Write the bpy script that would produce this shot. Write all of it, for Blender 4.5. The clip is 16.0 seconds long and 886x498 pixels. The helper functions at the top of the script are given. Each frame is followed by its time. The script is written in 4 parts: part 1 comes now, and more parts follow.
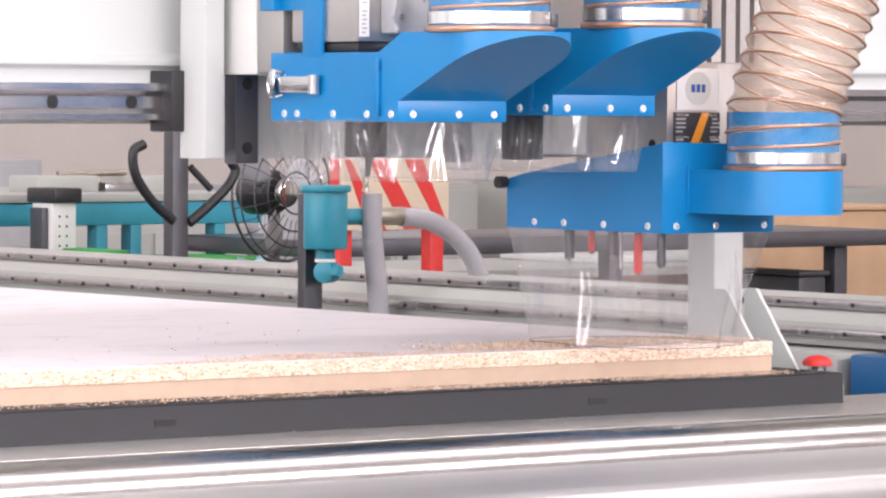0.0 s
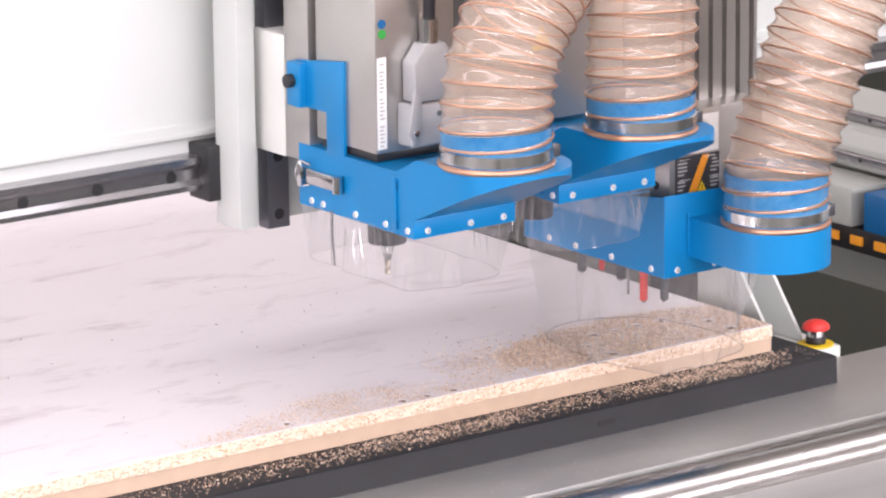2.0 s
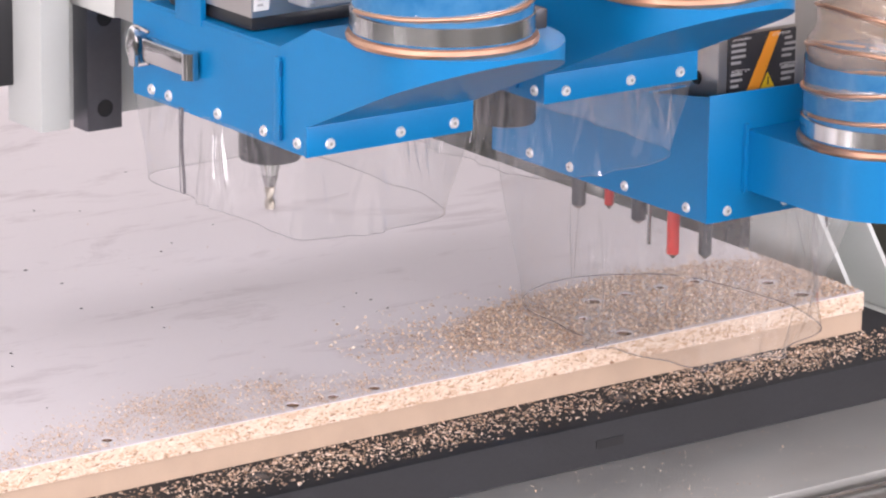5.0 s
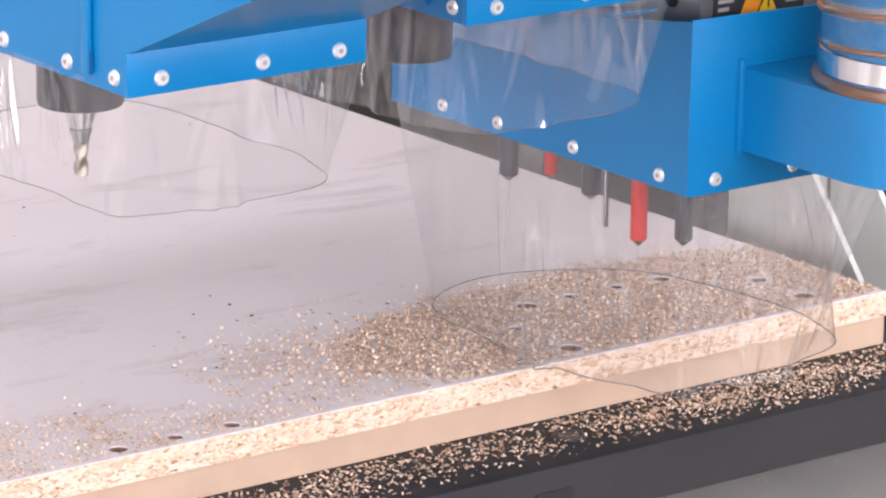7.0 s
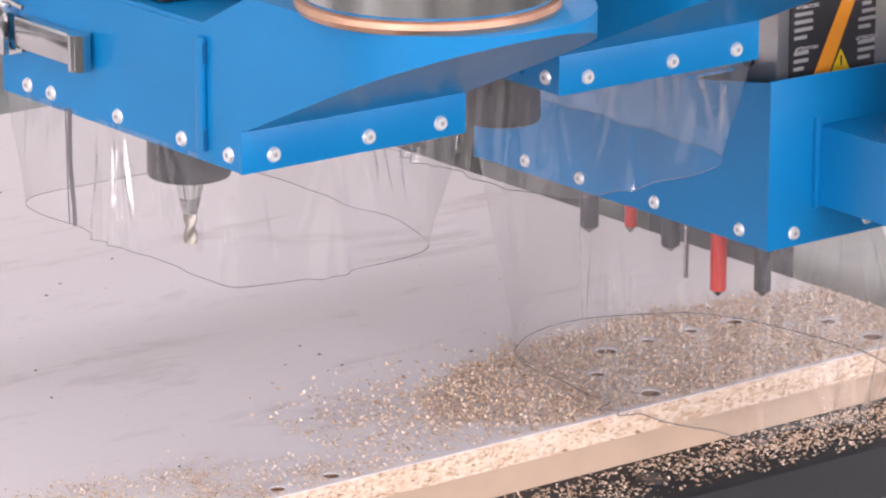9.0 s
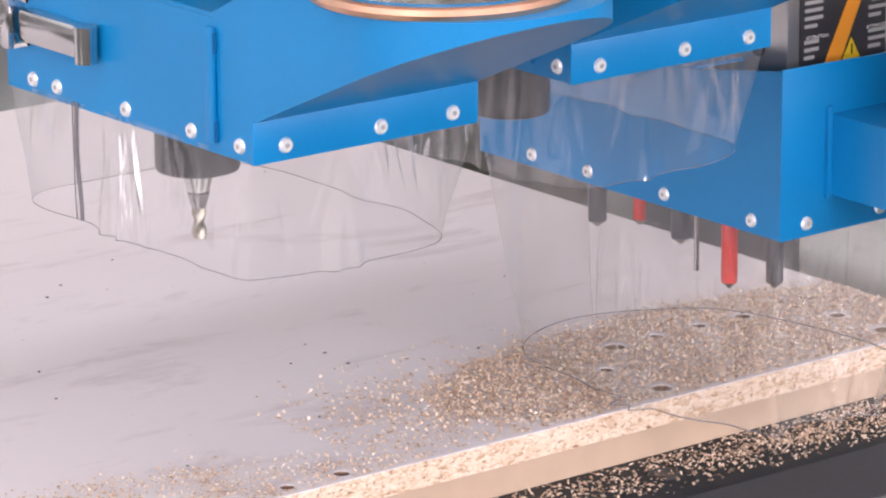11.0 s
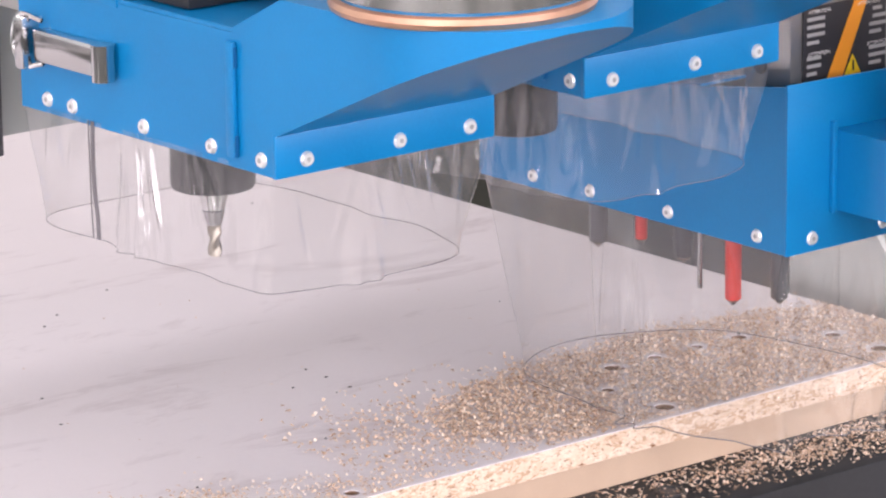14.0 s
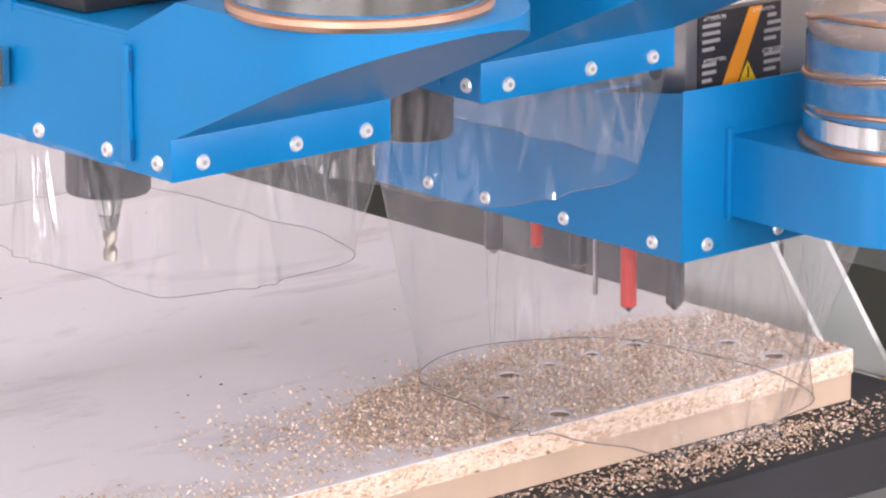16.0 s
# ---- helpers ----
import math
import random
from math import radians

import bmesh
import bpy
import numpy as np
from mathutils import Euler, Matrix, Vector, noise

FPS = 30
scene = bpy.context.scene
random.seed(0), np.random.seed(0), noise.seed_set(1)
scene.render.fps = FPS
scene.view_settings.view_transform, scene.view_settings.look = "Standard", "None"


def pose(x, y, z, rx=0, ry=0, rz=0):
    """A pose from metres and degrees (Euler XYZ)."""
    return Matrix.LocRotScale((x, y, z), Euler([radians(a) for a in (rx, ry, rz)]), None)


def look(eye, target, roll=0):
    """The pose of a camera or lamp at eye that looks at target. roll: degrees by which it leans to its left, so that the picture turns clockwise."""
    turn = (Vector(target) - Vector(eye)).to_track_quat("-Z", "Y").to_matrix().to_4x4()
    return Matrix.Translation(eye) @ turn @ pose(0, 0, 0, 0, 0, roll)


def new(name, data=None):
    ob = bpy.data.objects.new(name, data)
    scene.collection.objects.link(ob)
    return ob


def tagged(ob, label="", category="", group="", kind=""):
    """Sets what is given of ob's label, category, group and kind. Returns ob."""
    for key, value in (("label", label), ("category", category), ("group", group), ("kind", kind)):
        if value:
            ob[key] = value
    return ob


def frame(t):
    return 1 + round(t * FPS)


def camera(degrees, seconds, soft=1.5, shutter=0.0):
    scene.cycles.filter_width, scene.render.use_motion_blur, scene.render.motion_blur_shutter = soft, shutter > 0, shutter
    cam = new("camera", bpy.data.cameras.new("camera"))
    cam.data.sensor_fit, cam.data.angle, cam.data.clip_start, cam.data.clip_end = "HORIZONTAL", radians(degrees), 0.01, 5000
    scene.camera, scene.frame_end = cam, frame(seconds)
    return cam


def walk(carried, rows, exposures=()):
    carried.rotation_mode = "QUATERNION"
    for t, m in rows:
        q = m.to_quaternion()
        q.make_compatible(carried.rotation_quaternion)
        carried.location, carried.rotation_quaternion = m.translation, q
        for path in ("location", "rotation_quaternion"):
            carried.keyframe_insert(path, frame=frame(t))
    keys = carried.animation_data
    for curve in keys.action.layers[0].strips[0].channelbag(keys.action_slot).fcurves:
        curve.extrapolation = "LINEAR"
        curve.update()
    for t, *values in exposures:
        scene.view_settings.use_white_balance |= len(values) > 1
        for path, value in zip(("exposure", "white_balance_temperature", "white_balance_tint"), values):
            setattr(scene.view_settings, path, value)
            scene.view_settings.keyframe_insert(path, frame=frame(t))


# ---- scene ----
EXPOSURES = ((0.0, 0.0), (1.5, 0.04), (2.5, -0.20), (3.2, -0.22), (5.5, -0.25), (7.0, -0.08), (9.0, -0.22), (12.5, -0.12), (16.0, -0.08))
cam = camera(12.0, 16.0, soft=2.2)
# seconds, eye, heading, downward tilt, lean
WALK = [
    (0.0, -3.478, -3.912, 0.305, 37.81, 1.95, 0.30),
    (0.5, -3.471, -3.902, 0.290, 37.82, 1.90, 0.35),
    (1.0, -3.330, -3.810, 0.620, 37.20, 5.78, -0.10),
    (1.5, -3.519, -3.992, 1.102, 37.26, 10.64, -1.14),
    (2.0, -3.543, -4.192, 1.567, 36.28, 14.18, -0.62),
    (2.5, -3.543, -4.229, 1.664, 36.05, 15.67, 0.23),
    (3.0, -3.530, -4.254, 1.697, 35.85, 15.87, 0.16),
    (5.5, -1.955, -2.158, 0.965, 36.41, 15.95, 0.92),
    (6.0, -1.753, -1.899, 0.887, 36.94, 15.95, 0.73),
    (6.5, -1.758, -1.896, 0.847, 37.58, 15.65, 0.84),
    (7.0, -1.760, -1.891, 0.824, 37.81, 15.69, 0.96),
    (7.5, -1.852, -1.892, 0.820, 37.78, 15.53, 0.33),
    (8.0, -1.858, -1.907, 0.852, 37.83, 15.64, 0.20),
    (8.5, -1.857, -1.915, 0.871, 37.85, 15.78, 0.41),
    (9.0, -1.858, -1.924, 0.895, 37.79, 15.89, 0.12),
    (11.5, -1.862, -1.887, 0.869, 38.40, 15.63, -0.57),
    (12.0, -1.856, -1.897, 0.894, 38.96, 15.75, -0.58),
    (12.5, -1.860, -1.895, 0.864, 39.47, 15.54, -0.31),
    (13.0, -1.863, -1.905, 0.830, 39.57, 15.32, -0.26),
    (13.5, -1.863, -1.919, 0.830, 39.25, 15.05, -0.55),
    (14.0, -1.920, -1.868, 0.845, 39.37, 14.73, -0.68),
    (14.5, -1.921, -1.881, 0.876, 39.47, 14.49, -0.75),
    (15.0, -1.921, -1.878, 0.895, 40.41, 14.42, -0.60),
    (15.5, -1.923, -1.872, 0.875, 40.83, 14.49, -0.19),
    (16.0, -1.923, -1.867, 0.835, 40.90, 14.45, -0.26),
]


def aim(x, y, z, heading, tilt, lean):
    h, p = radians(heading), radians(tilt)
    way = Vector((math.cos(p) * math.sin(h), math.cos(p) * math.cos(h), -math.sin(p)))
    eye = Vector((x, y, z))
    return look(eye, eye + way, lean)


walk(cam, [(r[0], aim(*r[1:])) for r in WALK], EXPOSURES)

# ---- world, lamps ----
world = bpy.data.worlds.new("sky")
scene.world = world
world.use_nodes = True
wn = world.node_tree
sky = wn.nodes.new("ShaderNodeTexSky")
sky.sky_type = 'NISHITA'
sky.sun_disc = False
sky.sun_elevation, sky.sun_rotation = radians(50), radians(200)
wn.links.new(sky.outputs[0], wn.nodes["Background"].inputs[0])
wn.nodes["Background"].inputs[1].default_value = 0.12


def added_area_light(x, y, z, rx, ry, rz, w, h, watts, color=(1, 1, 1)):
    d = bpy.data.lights.new("added_area_light", 'AREA')
    d.shape, d.size, d.size_y, d.energy, d.color = 'RECTANGLE', w, h, watts, color
    ob = new("added_area_light", d)
    ob.matrix_world = pose(x, y, z, rx, ry, rz)
    return ob


# unseen area lamps added for daylight: two facing down, three along the walls
LIGHT = (1.0, 0.937, 1.02)
added_area_light(-1.0, 5.5, 6.35, 0, 0, 0, 22.0, 2.2, 580, LIGHT)
# second overhead lamp, added to brighten the front of the board
added_area_light(-1.0, -3.5, 6.35, 0, 0, 0, 22.0, 2.2, 900, LIGHT)
added_area_light(-12.6, 1.0, 2.6, 0, -90, 0, 3.6, 18.0, 1600, LIGHT)
added_area_light(-2.0, -9.6, 2.6, 90, 0, 0, 20.0, 1.0, 1800, LIGHT)
added_area_light(1.0, 13.6, 2.9, -90, 0, 0, 18.0, 2.0, 115, LIGHT)

# ---- materials ----
def mat(name, color, rough=0.5, metal=0.0, var=0.1, scale=20.0, bump=0.0, bscale=200.0, coat=0.0, spec=0.5, second=None, stretch=None):
    """Two scales of variation over a base colour, with fine relief."""
    m = bpy.data.materials.new(name)
    m.use_nodes = True
    n, l = m.node_tree.nodes, m.node_tree.links
    b = n["Principled BSDF"]
    tc = n.new("ShaderNodeTexCoord")
    mp = n.new("ShaderNodeMapping")
    if stretch:
        mp.inputs["Scale"].default_value = stretch
    l.new(tc.outputs["Object"], mp.inputs[0])
    big, fine = n.new("ShaderNodeTexNoise"), n.new("ShaderNodeTexNoise")
    big.inputs["Scale"].default_value, fine.inputs["Scale"].default_value = scale, bscale
    big.inputs["Detail"].default_value, fine.inputs["Detail"].default_value = 6, 3
    l.new(mp.outputs[0], big.inputs["Vector"])
    l.new(mp.outputs[0], fine.inputs["Vector"])
    add = n.new("ShaderNodeMath")
    add.operation = 'MULTIPLY_ADD'
    add.inputs[1].default_value = 0.35
    l.new(fine.outputs["Fac"], add.inputs[0])
    l.new(big.outputs["Fac"], add.inputs[2])
    ramp = n.new("ShaderNodeValToRGB")
    ramp.color_ramp.elements[0].position, ramp.color_ramp.elements[1].position = 0.42, 0.95
    lo = [max(0, c * (1 - var)) for c in color]
    hi = [min(1, c * (1 + var)) for c in color] if second is None else list(second)
    ramp.color_ramp.elements[0].color, ramp.color_ramp.elements[1].color = (*lo, 1), (*hi, 1)
    l.new(add.outputs[0], ramp.inputs[0])
    l.new(ramp.outputs[0], b.inputs["Base Color"])
    b.inputs["Roughness"].default_value, b.inputs["Metallic"].default_value = rough, metal
    b.inputs["Coat Weight"].default_value, b.inputs["Specular IOR Level"].default_value = coat, spec
    rr = n.new("ShaderNodeMapRange")
    rr.inputs["To Min"].default_value, rr.inputs["To Max"].default_value = max(0.02, rough * 0.8), min(1, rough * 1.25)
    l.new(big.outputs["Fac"], rr.inputs["Value"])
    l.new(rr.outputs[0], b.inputs["Roughness"])
    if bump:
        bp = n.new("ShaderNodeBump")
        bp.inputs["Strength"].default_value, bp.inputs["Distance"].default_value = bump, 0.001
        l.new(fine.outputs["Fac"], bp.inputs["Height"])
        l.new(bp.outputs[0], b.inputs["Normal"])
    return m


def film_mat(name, color, see, rough=0.08, tint=(1, 1, 1), g0=0.05, g1=0.6):
    """Thin clear plastic: mostly see-through, with a gloss that grows at a slant."""
    m = bpy.data.materials.new(name)
    m.use_nodes = True
    n, l = m.node_tree.nodes, m.node_tree.links
    b, out = n["Principled BSDF"], n["Material Output"]
    b.inputs["Base Color"].default_value = (*color, 1)
    b.inputs["Roughness"].default_value = rough
    tr = n.new("ShaderNodeBsdfTransparent")
    tr.inputs[0].default_value = (*tint, 1)
    mix, gl, mix2, fr, pw, ml = [n.new("ShaderNode" + k) for k in ("MixShader", "BsdfGlossy", "MixShader", "LayerWeight", "Math", "Math")]
    gl.inputs["Roughness"].default_value = rough
    fr.inputs[0].default_value = 0.5
    pw.operation, ml.operation = 'POWER', 'MULTIPLY_ADD'
    pw.inputs[1].default_value = 3.5
    ml.inputs[1].default_value, ml.inputs[2].default_value = g1, g0
    l.new(fr.outputs["Facing"], pw.inputs[0])
    l.new(pw.outputs[0], ml.inputs[0])
    mix.inputs[0].default_value = 1 - see
    l.new(tr.outputs[0], mix.inputs[1])
    l.new(b.outputs[0], mix.inputs[2])
    l.new(ml.outputs[0], mix2.inputs[0])
    l.new(mix.outputs[0], mix2.inputs[1])
    l.new(gl.outputs[0], mix2.inputs[2])
    l.new(mix2.outputs[0], out.inputs[0])
    return m


def chip_mat(name, colors, scale, rough=0.8, bump=0.6, stretch=(1, 1, 1)):
    """Pressed wood chips: cells of several wood tones with dark gaps."""
    m = bpy.data.materials.new(name)
    m.use_nodes = True
    n, l = m.node_tree.nodes, m.node_tree.links
    b = n["Principled BSDF"]
    tc, mp = n.new("ShaderNodeTexCoord"), n.new("ShaderNodeMapping")
    mp.inputs["Scale"].default_value = stretch
    l.new(tc.outputs["Object"], mp.inputs[0])
    no = n.new("ShaderNodeTexNoise")
    no.inputs["Scale"].default_value = scale * 0.8
    l.new(mp.outputs[0], no.inputs["Vector"])
    mx = n.new("ShaderNodeMixRGB")
    mx.inputs[0].default_value = 0.02
    l.new(mp.outputs[0], mx.inputs[1])
    l.new(no.outputs["Color"], mx.inputs[2])
    v, e = n.new("ShaderNodeTexVoronoi"), n.new("ShaderNodeTexNoise")
    v.inputs["Scale"].default_value = scale
    e.inputs["Scale"].default_value, e.inputs["Detail"].default_value = scale * 1.1, 4
    l.new(mx.outputs[0], v.inputs["Vector"])
    l.new(mp.outputs[0], e.inputs["Vector"])
    sp = n.new("ShaderNodeSeparateColor")
    l.new(v.outputs["Color"], sp.inputs[0])
    ramp = n.new("ShaderNodeValToRGB")
    els = ramp.color_ramp.elements
    while len(els) < len(colors):
        els.new(0.5)
    for i, c in enumerate(colors):
        els[i].position, els[i].color = i / (len(colors) - 1), (*c, 1)
    l.new(sp.outputs[0], ramp.inputs[0])
    gap = n.new("ShaderNodeValToRGB")
    gap.color_ramp.elements[0].position, gap.color_ramp.elements[0].color = 0.30, (0.30, 0.17, 0.09, 1)
    gap.color_ramp.elements[1].position, gap.color_ramp.elements[1].color = 0.42, (1, 1, 1, 1)
    l.new(e.outputs["Fac"], gap.inputs[0])
    mu = n.new("ShaderNodeMixRGB")
    mu.blend_type = 'MULTIPLY'
    mu.inputs[0].default_value = 1
    l.new(ramp.outputs[0], mu.inputs[1])
    l.new(gap.outputs[0], mu.inputs[2])
    l.new(mu.outputs[0], b.inputs["Base Color"])
    b.inputs["Roughness"].default_value = rough
    bp = n.new("ShaderNodeBump")
    bp.inputs["Strength"].default_value, bp.inputs["Distance"].default_value = bump, 0.0015
    l.new(e.outputs["Fac"], bp.inputs["Height"])
    l.new(bp.outputs[0], b.inputs["Normal"])
    return m


def flake_mat(name):
    """Loose shavings, each of its own wood tone."""
    m = bpy.data.materials.new(name)
    m.use_nodes = True
    n, l = m.node_tree.nodes, m.node_tree.links
    b, g, ramp = n["Principled BSDF"], n.new("ShaderNodeNewGeometry"), n.new("ShaderNodeValToRGB")
    els = ramp.color_ramp.elements
    els.new(0.5)
    for i, c in enumerate(((0.36, 0.23, 0.145), (0.68, 0.50, 0.365), (0.88, 0.75, 0.62))):
        els[i].position, els[i].color = (0.0, 0.45, 1.0)[i], (*c, 1)
    l.new(g.outputs["Random Per Island"], ramp.inputs[0])
    l.new(ramp.outputs[0], b.inputs["Base Color"])
    b.inputs["Roughness"].default_value = 0.75
    return m


def melamine_mat():
    """White faced board, smudged with grey streaks and dust."""
    m = mat("melamine", (0.77, 0.73, 0.745), rough=0.34, var=0.03, scale=5, bump=0.05, bscale=300, spec=0.36)
    n, l = m.node_tree.nodes, m.node_tree.links
    b = n["Principled BSDF"]
    tc, mp, s1, r1 = n.new("ShaderNodeTexCoord"), n.new("ShaderNodeMapping"), n.new("ShaderNodeTexNoise"), n.new("ShaderNodeValToRGB")
    mp.inputs["Scale"].default_value = (3.0, 9.0, 1.0)
    mp.inputs["Rotation"].default_value = (0, 0, radians(20))
    s1.inputs["Scale"].default_value, s1.inputs["Detail"].default_value, s1.inputs["Roughness"].default_value, s1.inputs["Distortion"].default_value = 1.9, 12, 0.72, 0.5
    r1.color_ramp.elements[0].position, r1.color_ramp.elements[0].color = 0.30, (0.55, 0.50, 0.50, 1)
    r1.color_ramp.elements[1].position, r1.color_ramp.elements[1].color = 0.46, (1, 1, 1, 1)
    old = b.inputs["Base Color"].links[0].from_socket
    mu = n.new("ShaderNodeMixRGB")
    mu.blend_type, mu.inputs[0].default_value = 'MULTIPLY', 0.62
    l.new(tc.outputs["Object"], mp.inputs[0])
    l.new(mp.outputs[0], s1.inputs["Vector"])
    l.new(s1.outputs["Fac"], r1.inputs[0])
    l.new(old, mu.inputs[1])
    l.new(r1.outputs[0], mu.inputs[2])
    l.new(mu.outputs[0], b.inputs["Base Color"])
    return m


BLUE = mat("blue_paint", (0.0005, 0.175, 0.43), rough=0.34, var=0.05, scale=9, bump=0.10, bscale=420, second=(0.001, 0.20, 0.475))
MELAMINE = melamine_mat()
PARTICLE = chip_mat("particle_board", ((0.50, 0.33, 0.21), (0.70, 0.54, 0.40), (0.75, 0.60, 0.47), (0.80, 0.68, 0.56)), 260, stretch=(0.6, 0.6, 1.3))
MDF = mat("mdf", (0.50, 0.375, 0.275), rough=0.8, var=0.08, scale=30, bump=0.15, bscale=700)
PHENOLIC = mat("black_bed", (0.014, 0.0145, 0.017), rough=0.5, var=0.25, scale=14, bump=0.15, bscale=300)
GREYPAINT = mat("grey_paint", (0.62, 0.63, 0.60), rough=0.35, var=0.04, scale=3, bump=0.06, bscale=300)
BEAMPAINT = mat("beam_paint", (0.52, 0.54, 0.52), rough=0.4, var=0.03, scale=3, bump=0.06, bscale=250)
LEDGEPAINT = mat("ledge_metal", (0.42, 0.42, 0.40), rough=0.33, metal=0.6, var=0.08, scale=20, bump=0.2, bscale=500)
ROLLER = mat("bare_aluminium", (0.46, 0.445, 0.43), rough=0.26, metal=1.0, var=0.06, scale=6, bump=0.03, bscale=300, stretch=(0.3, 3, 3))
STEEL = mat("ground_steel", (0.42, 0.41, 0.42), rough=0.25, metal=1.0, var=0.08, scale=10, stretch=(0.2, 4, 4))
DARKSTEEL = mat("dark_steel", (0.10, 0.10, 0.11), rough=0.4, metal=0.7, var=0.15, scale=20)
SATIN = mat("satin_aluminium", (0.50, 0.49, 0.475), rough=0.42, metal=0.75, var=0.08, scale=8, bump=0.05, bscale=250, stretch=(0.3, 3, 3))
# upright light and dark streaks in the colour stand in for reflections
GALV = mat("zinc_painted_glints", (0.72, 0.72, 0.71), rough=0.22, metal=1.0, var=0.3, scale=26, bump=0.25, bscale=70, stretch=(3, 3, 0.2))
CHROME = mat("galvanised", (0.62, 0.62, 0.62), rough=0.14, metal=1.0, var=0.05, scale=30)
ALU = mat("anodised", (0.50, 0.485, 0.465), rough=0.32, metal=0.85, var=0.05, scale=15, bump=0.04)
CASTGREY = mat("cast_grey", (0.42, 0.43, 0.44), rough=0.42, metal=0.35, var=0.07, scale=25, bump=0.1)
BLACK = mat("black_plastic", (0.018, 0.018, 0.02), rough=0.4, var=0.2, scale=30)
# near-black for parts that stand in for the shade inside holes
HOLESHADE = mat("hole_shade", (0.01, 0.01, 0.011), rough=0.6, var=0.2, scale=30)
COPPER = mat("copper_wire", (0.60, 0.36, 0.25), rough=0.34, metal=0.9, var=0.08, scale=60)
RIVET = mat("rivet_aluminium", (0.80, 0.79, 0.78), rough=0.38, metal=0.55, var=0.05, scale=300)
BRASS = mat("carbide", (0.40, 0.36, 0.30), rough=0.45, metal=1.0, var=0.15, scale=80)
RED = mat("red_paint", (0.62, 0.035, 0.03), rough=0.45, var=0.12, scale=50)
YELLOW = mat("yellow_label", (0.80, 0.56, 0.02), rough=0.5, var=0.03)
ORANGE = mat("orange_label", (0.85, 0.33, 0.03), rough=0.45, var=0.03)
WHITE = mat("white_label", (0.78, 0.78, 0.77), rough=0.5, var=0.03)
INK = mat("ink", (0.03, 0.03, 0.035), rough=0.55, var=0.1)
GREYINK = mat("grey_print", (0.36, 0.36, 0.36), rough=0.6, var=0.05)
LOGOBLUE = mat("logo_blue", (0.02, 0.09, 0.35), rough=0.5, var=0.05)
TEAL = mat("teal_paint", (0.03, 0.27, 0.36), rough=0.45, var=0.1, scale=12, bump=0.1)
TRAYBLUE = mat("tray_blue", (0.003, 0.10, 0.27), rough=0.45, var=0.08, scale=8)
GREEN = mat("green_bin", (0.03, 0.30, 0.05), rough=0.5, var=0.1, scale=10)
CARD = mat("cardboard", (0.50, 0.33, 0.20), rough=0.85, var=0.1, scale=10, bump=0.1)
FLOOR = mat("floor_paint", (0.024, 0.026, 0.019), spec=0.2, rough=0.8, var=0.2, scale=1.2, bump=0.1, bscale=40)
WALL = mat("wall_plaster", (0.68, 0.63, 0.58), rough=0.85, var=0.06, scale=1.5, bump=0.1, bscale=40)
MACHINE = mat("machine_paint", (0.36, 0.37, 0.34), rough=0.45, var=0.07, scale=4, bump=0.05)
GLASSFILM = film_mat("clear_film", (0.80, 0.80, 0.82), 0.95, rough=0.08, tint=(0.98, 0.98, 0.98), g0=0.085, g1=0.55)
FILMEDGE = mat("film_edge", (0.16, 0.15, 0.16), rough=0.25, var=0.1, scale=40)
HOSE = film_mat("clear_hose", (0.62, 0.50, 0.41), 0.66, rough=0.12, tint=(0.93, 0.87, 0.82), g0=0.04, g1=0.4)
TUBE = mat("pvc_tube", (0.36, 0.35, 0.37), rough=0.25, var=0.06, scale=20, coat=0.3)
# chipboard darkened by colour for the shade in drilled holes
DRILLSHADE = mat("drill_hole_shade", (0.20, 0.12, 0.075), rough=0.9, var=0.2, scale=200, bump=0.3, bscale=900)
FLAKE = flake_mat("shaving")
EDGEBLACK = mat("z_rail_steel", (0.16, 0.16, 0.18), rough=0.3, metal=0.8, var=0.1, scale=12)
# paler blue: the haze of the clear hose wall is put into it
STUBBLUE = mat("stub_blue", (0.02, 0.16, 0.37), rough=0.16, var=0.12, scale=30, bump=0.25, bscale=120, second=(0.07, 0.23, 0.43))

# ---- building helpers ----
def thing(name, loc, label, category, group="", kind=""):
    ob = new(name)
    ob.location = loc
    ob.empty_display_size = 0.05
    return tagged(ob, label, category, group, kind)


def root_of(ob):
    p = Vector((0, 0, 0))
    while ob is not None:
        p += ob.location
        ob = ob.parent
    return p


def part(name, bm, material, parent=None, label="", smooth=True, angle=35):
    """Links a bmesh, built in world coordinates, as one mesh object under a thing or a part."""
    if parent is not None:
        bmesh.ops.translate(bm, verts=bm.verts, vec=-root_of(parent))
    bmesh.ops.recalc_face_normals(bm, faces=bm.faces)
    me = bpy.data.meshes.new(name)
    if smooth:
        for f in bm.faces:
            f.smooth = True
        for e in bm.edges:
            if len(e.link_faces) == 2 and e.calc_face_angle(0) > radians(angle):
                e.smooth = False
    bm.to_mesh(me)
    bm.free()
    for mt in (material if isinstance(material, (list, tuple)) else [material]):
        me.materials.append(mt)
    ob = new(name, me)
    ob.parent = parent
    if label:
        ob["label"] = label
    return ob


def box(x0, x1, y0, y1, z0, z1, bev=0.0, bm=None, seg=2):
    own = bmesh.new()
    bmesh.ops.create_cube(own, size=1)
    for v in own.verts:
        v.co = (x0 + (v.co.x + .5) * (x1 - x0), y0 + (v.co.y + .5) * (y1 - y0), z0 + (v.co.z + .5) * (z1 - z0))
    if bev:
        bmesh.ops.bevel(own, geom=own.edges[:], offset=bev, segments=seg, profile=0.6, affect='EDGES', clamp_overlap=True)
    return join(bm, own)


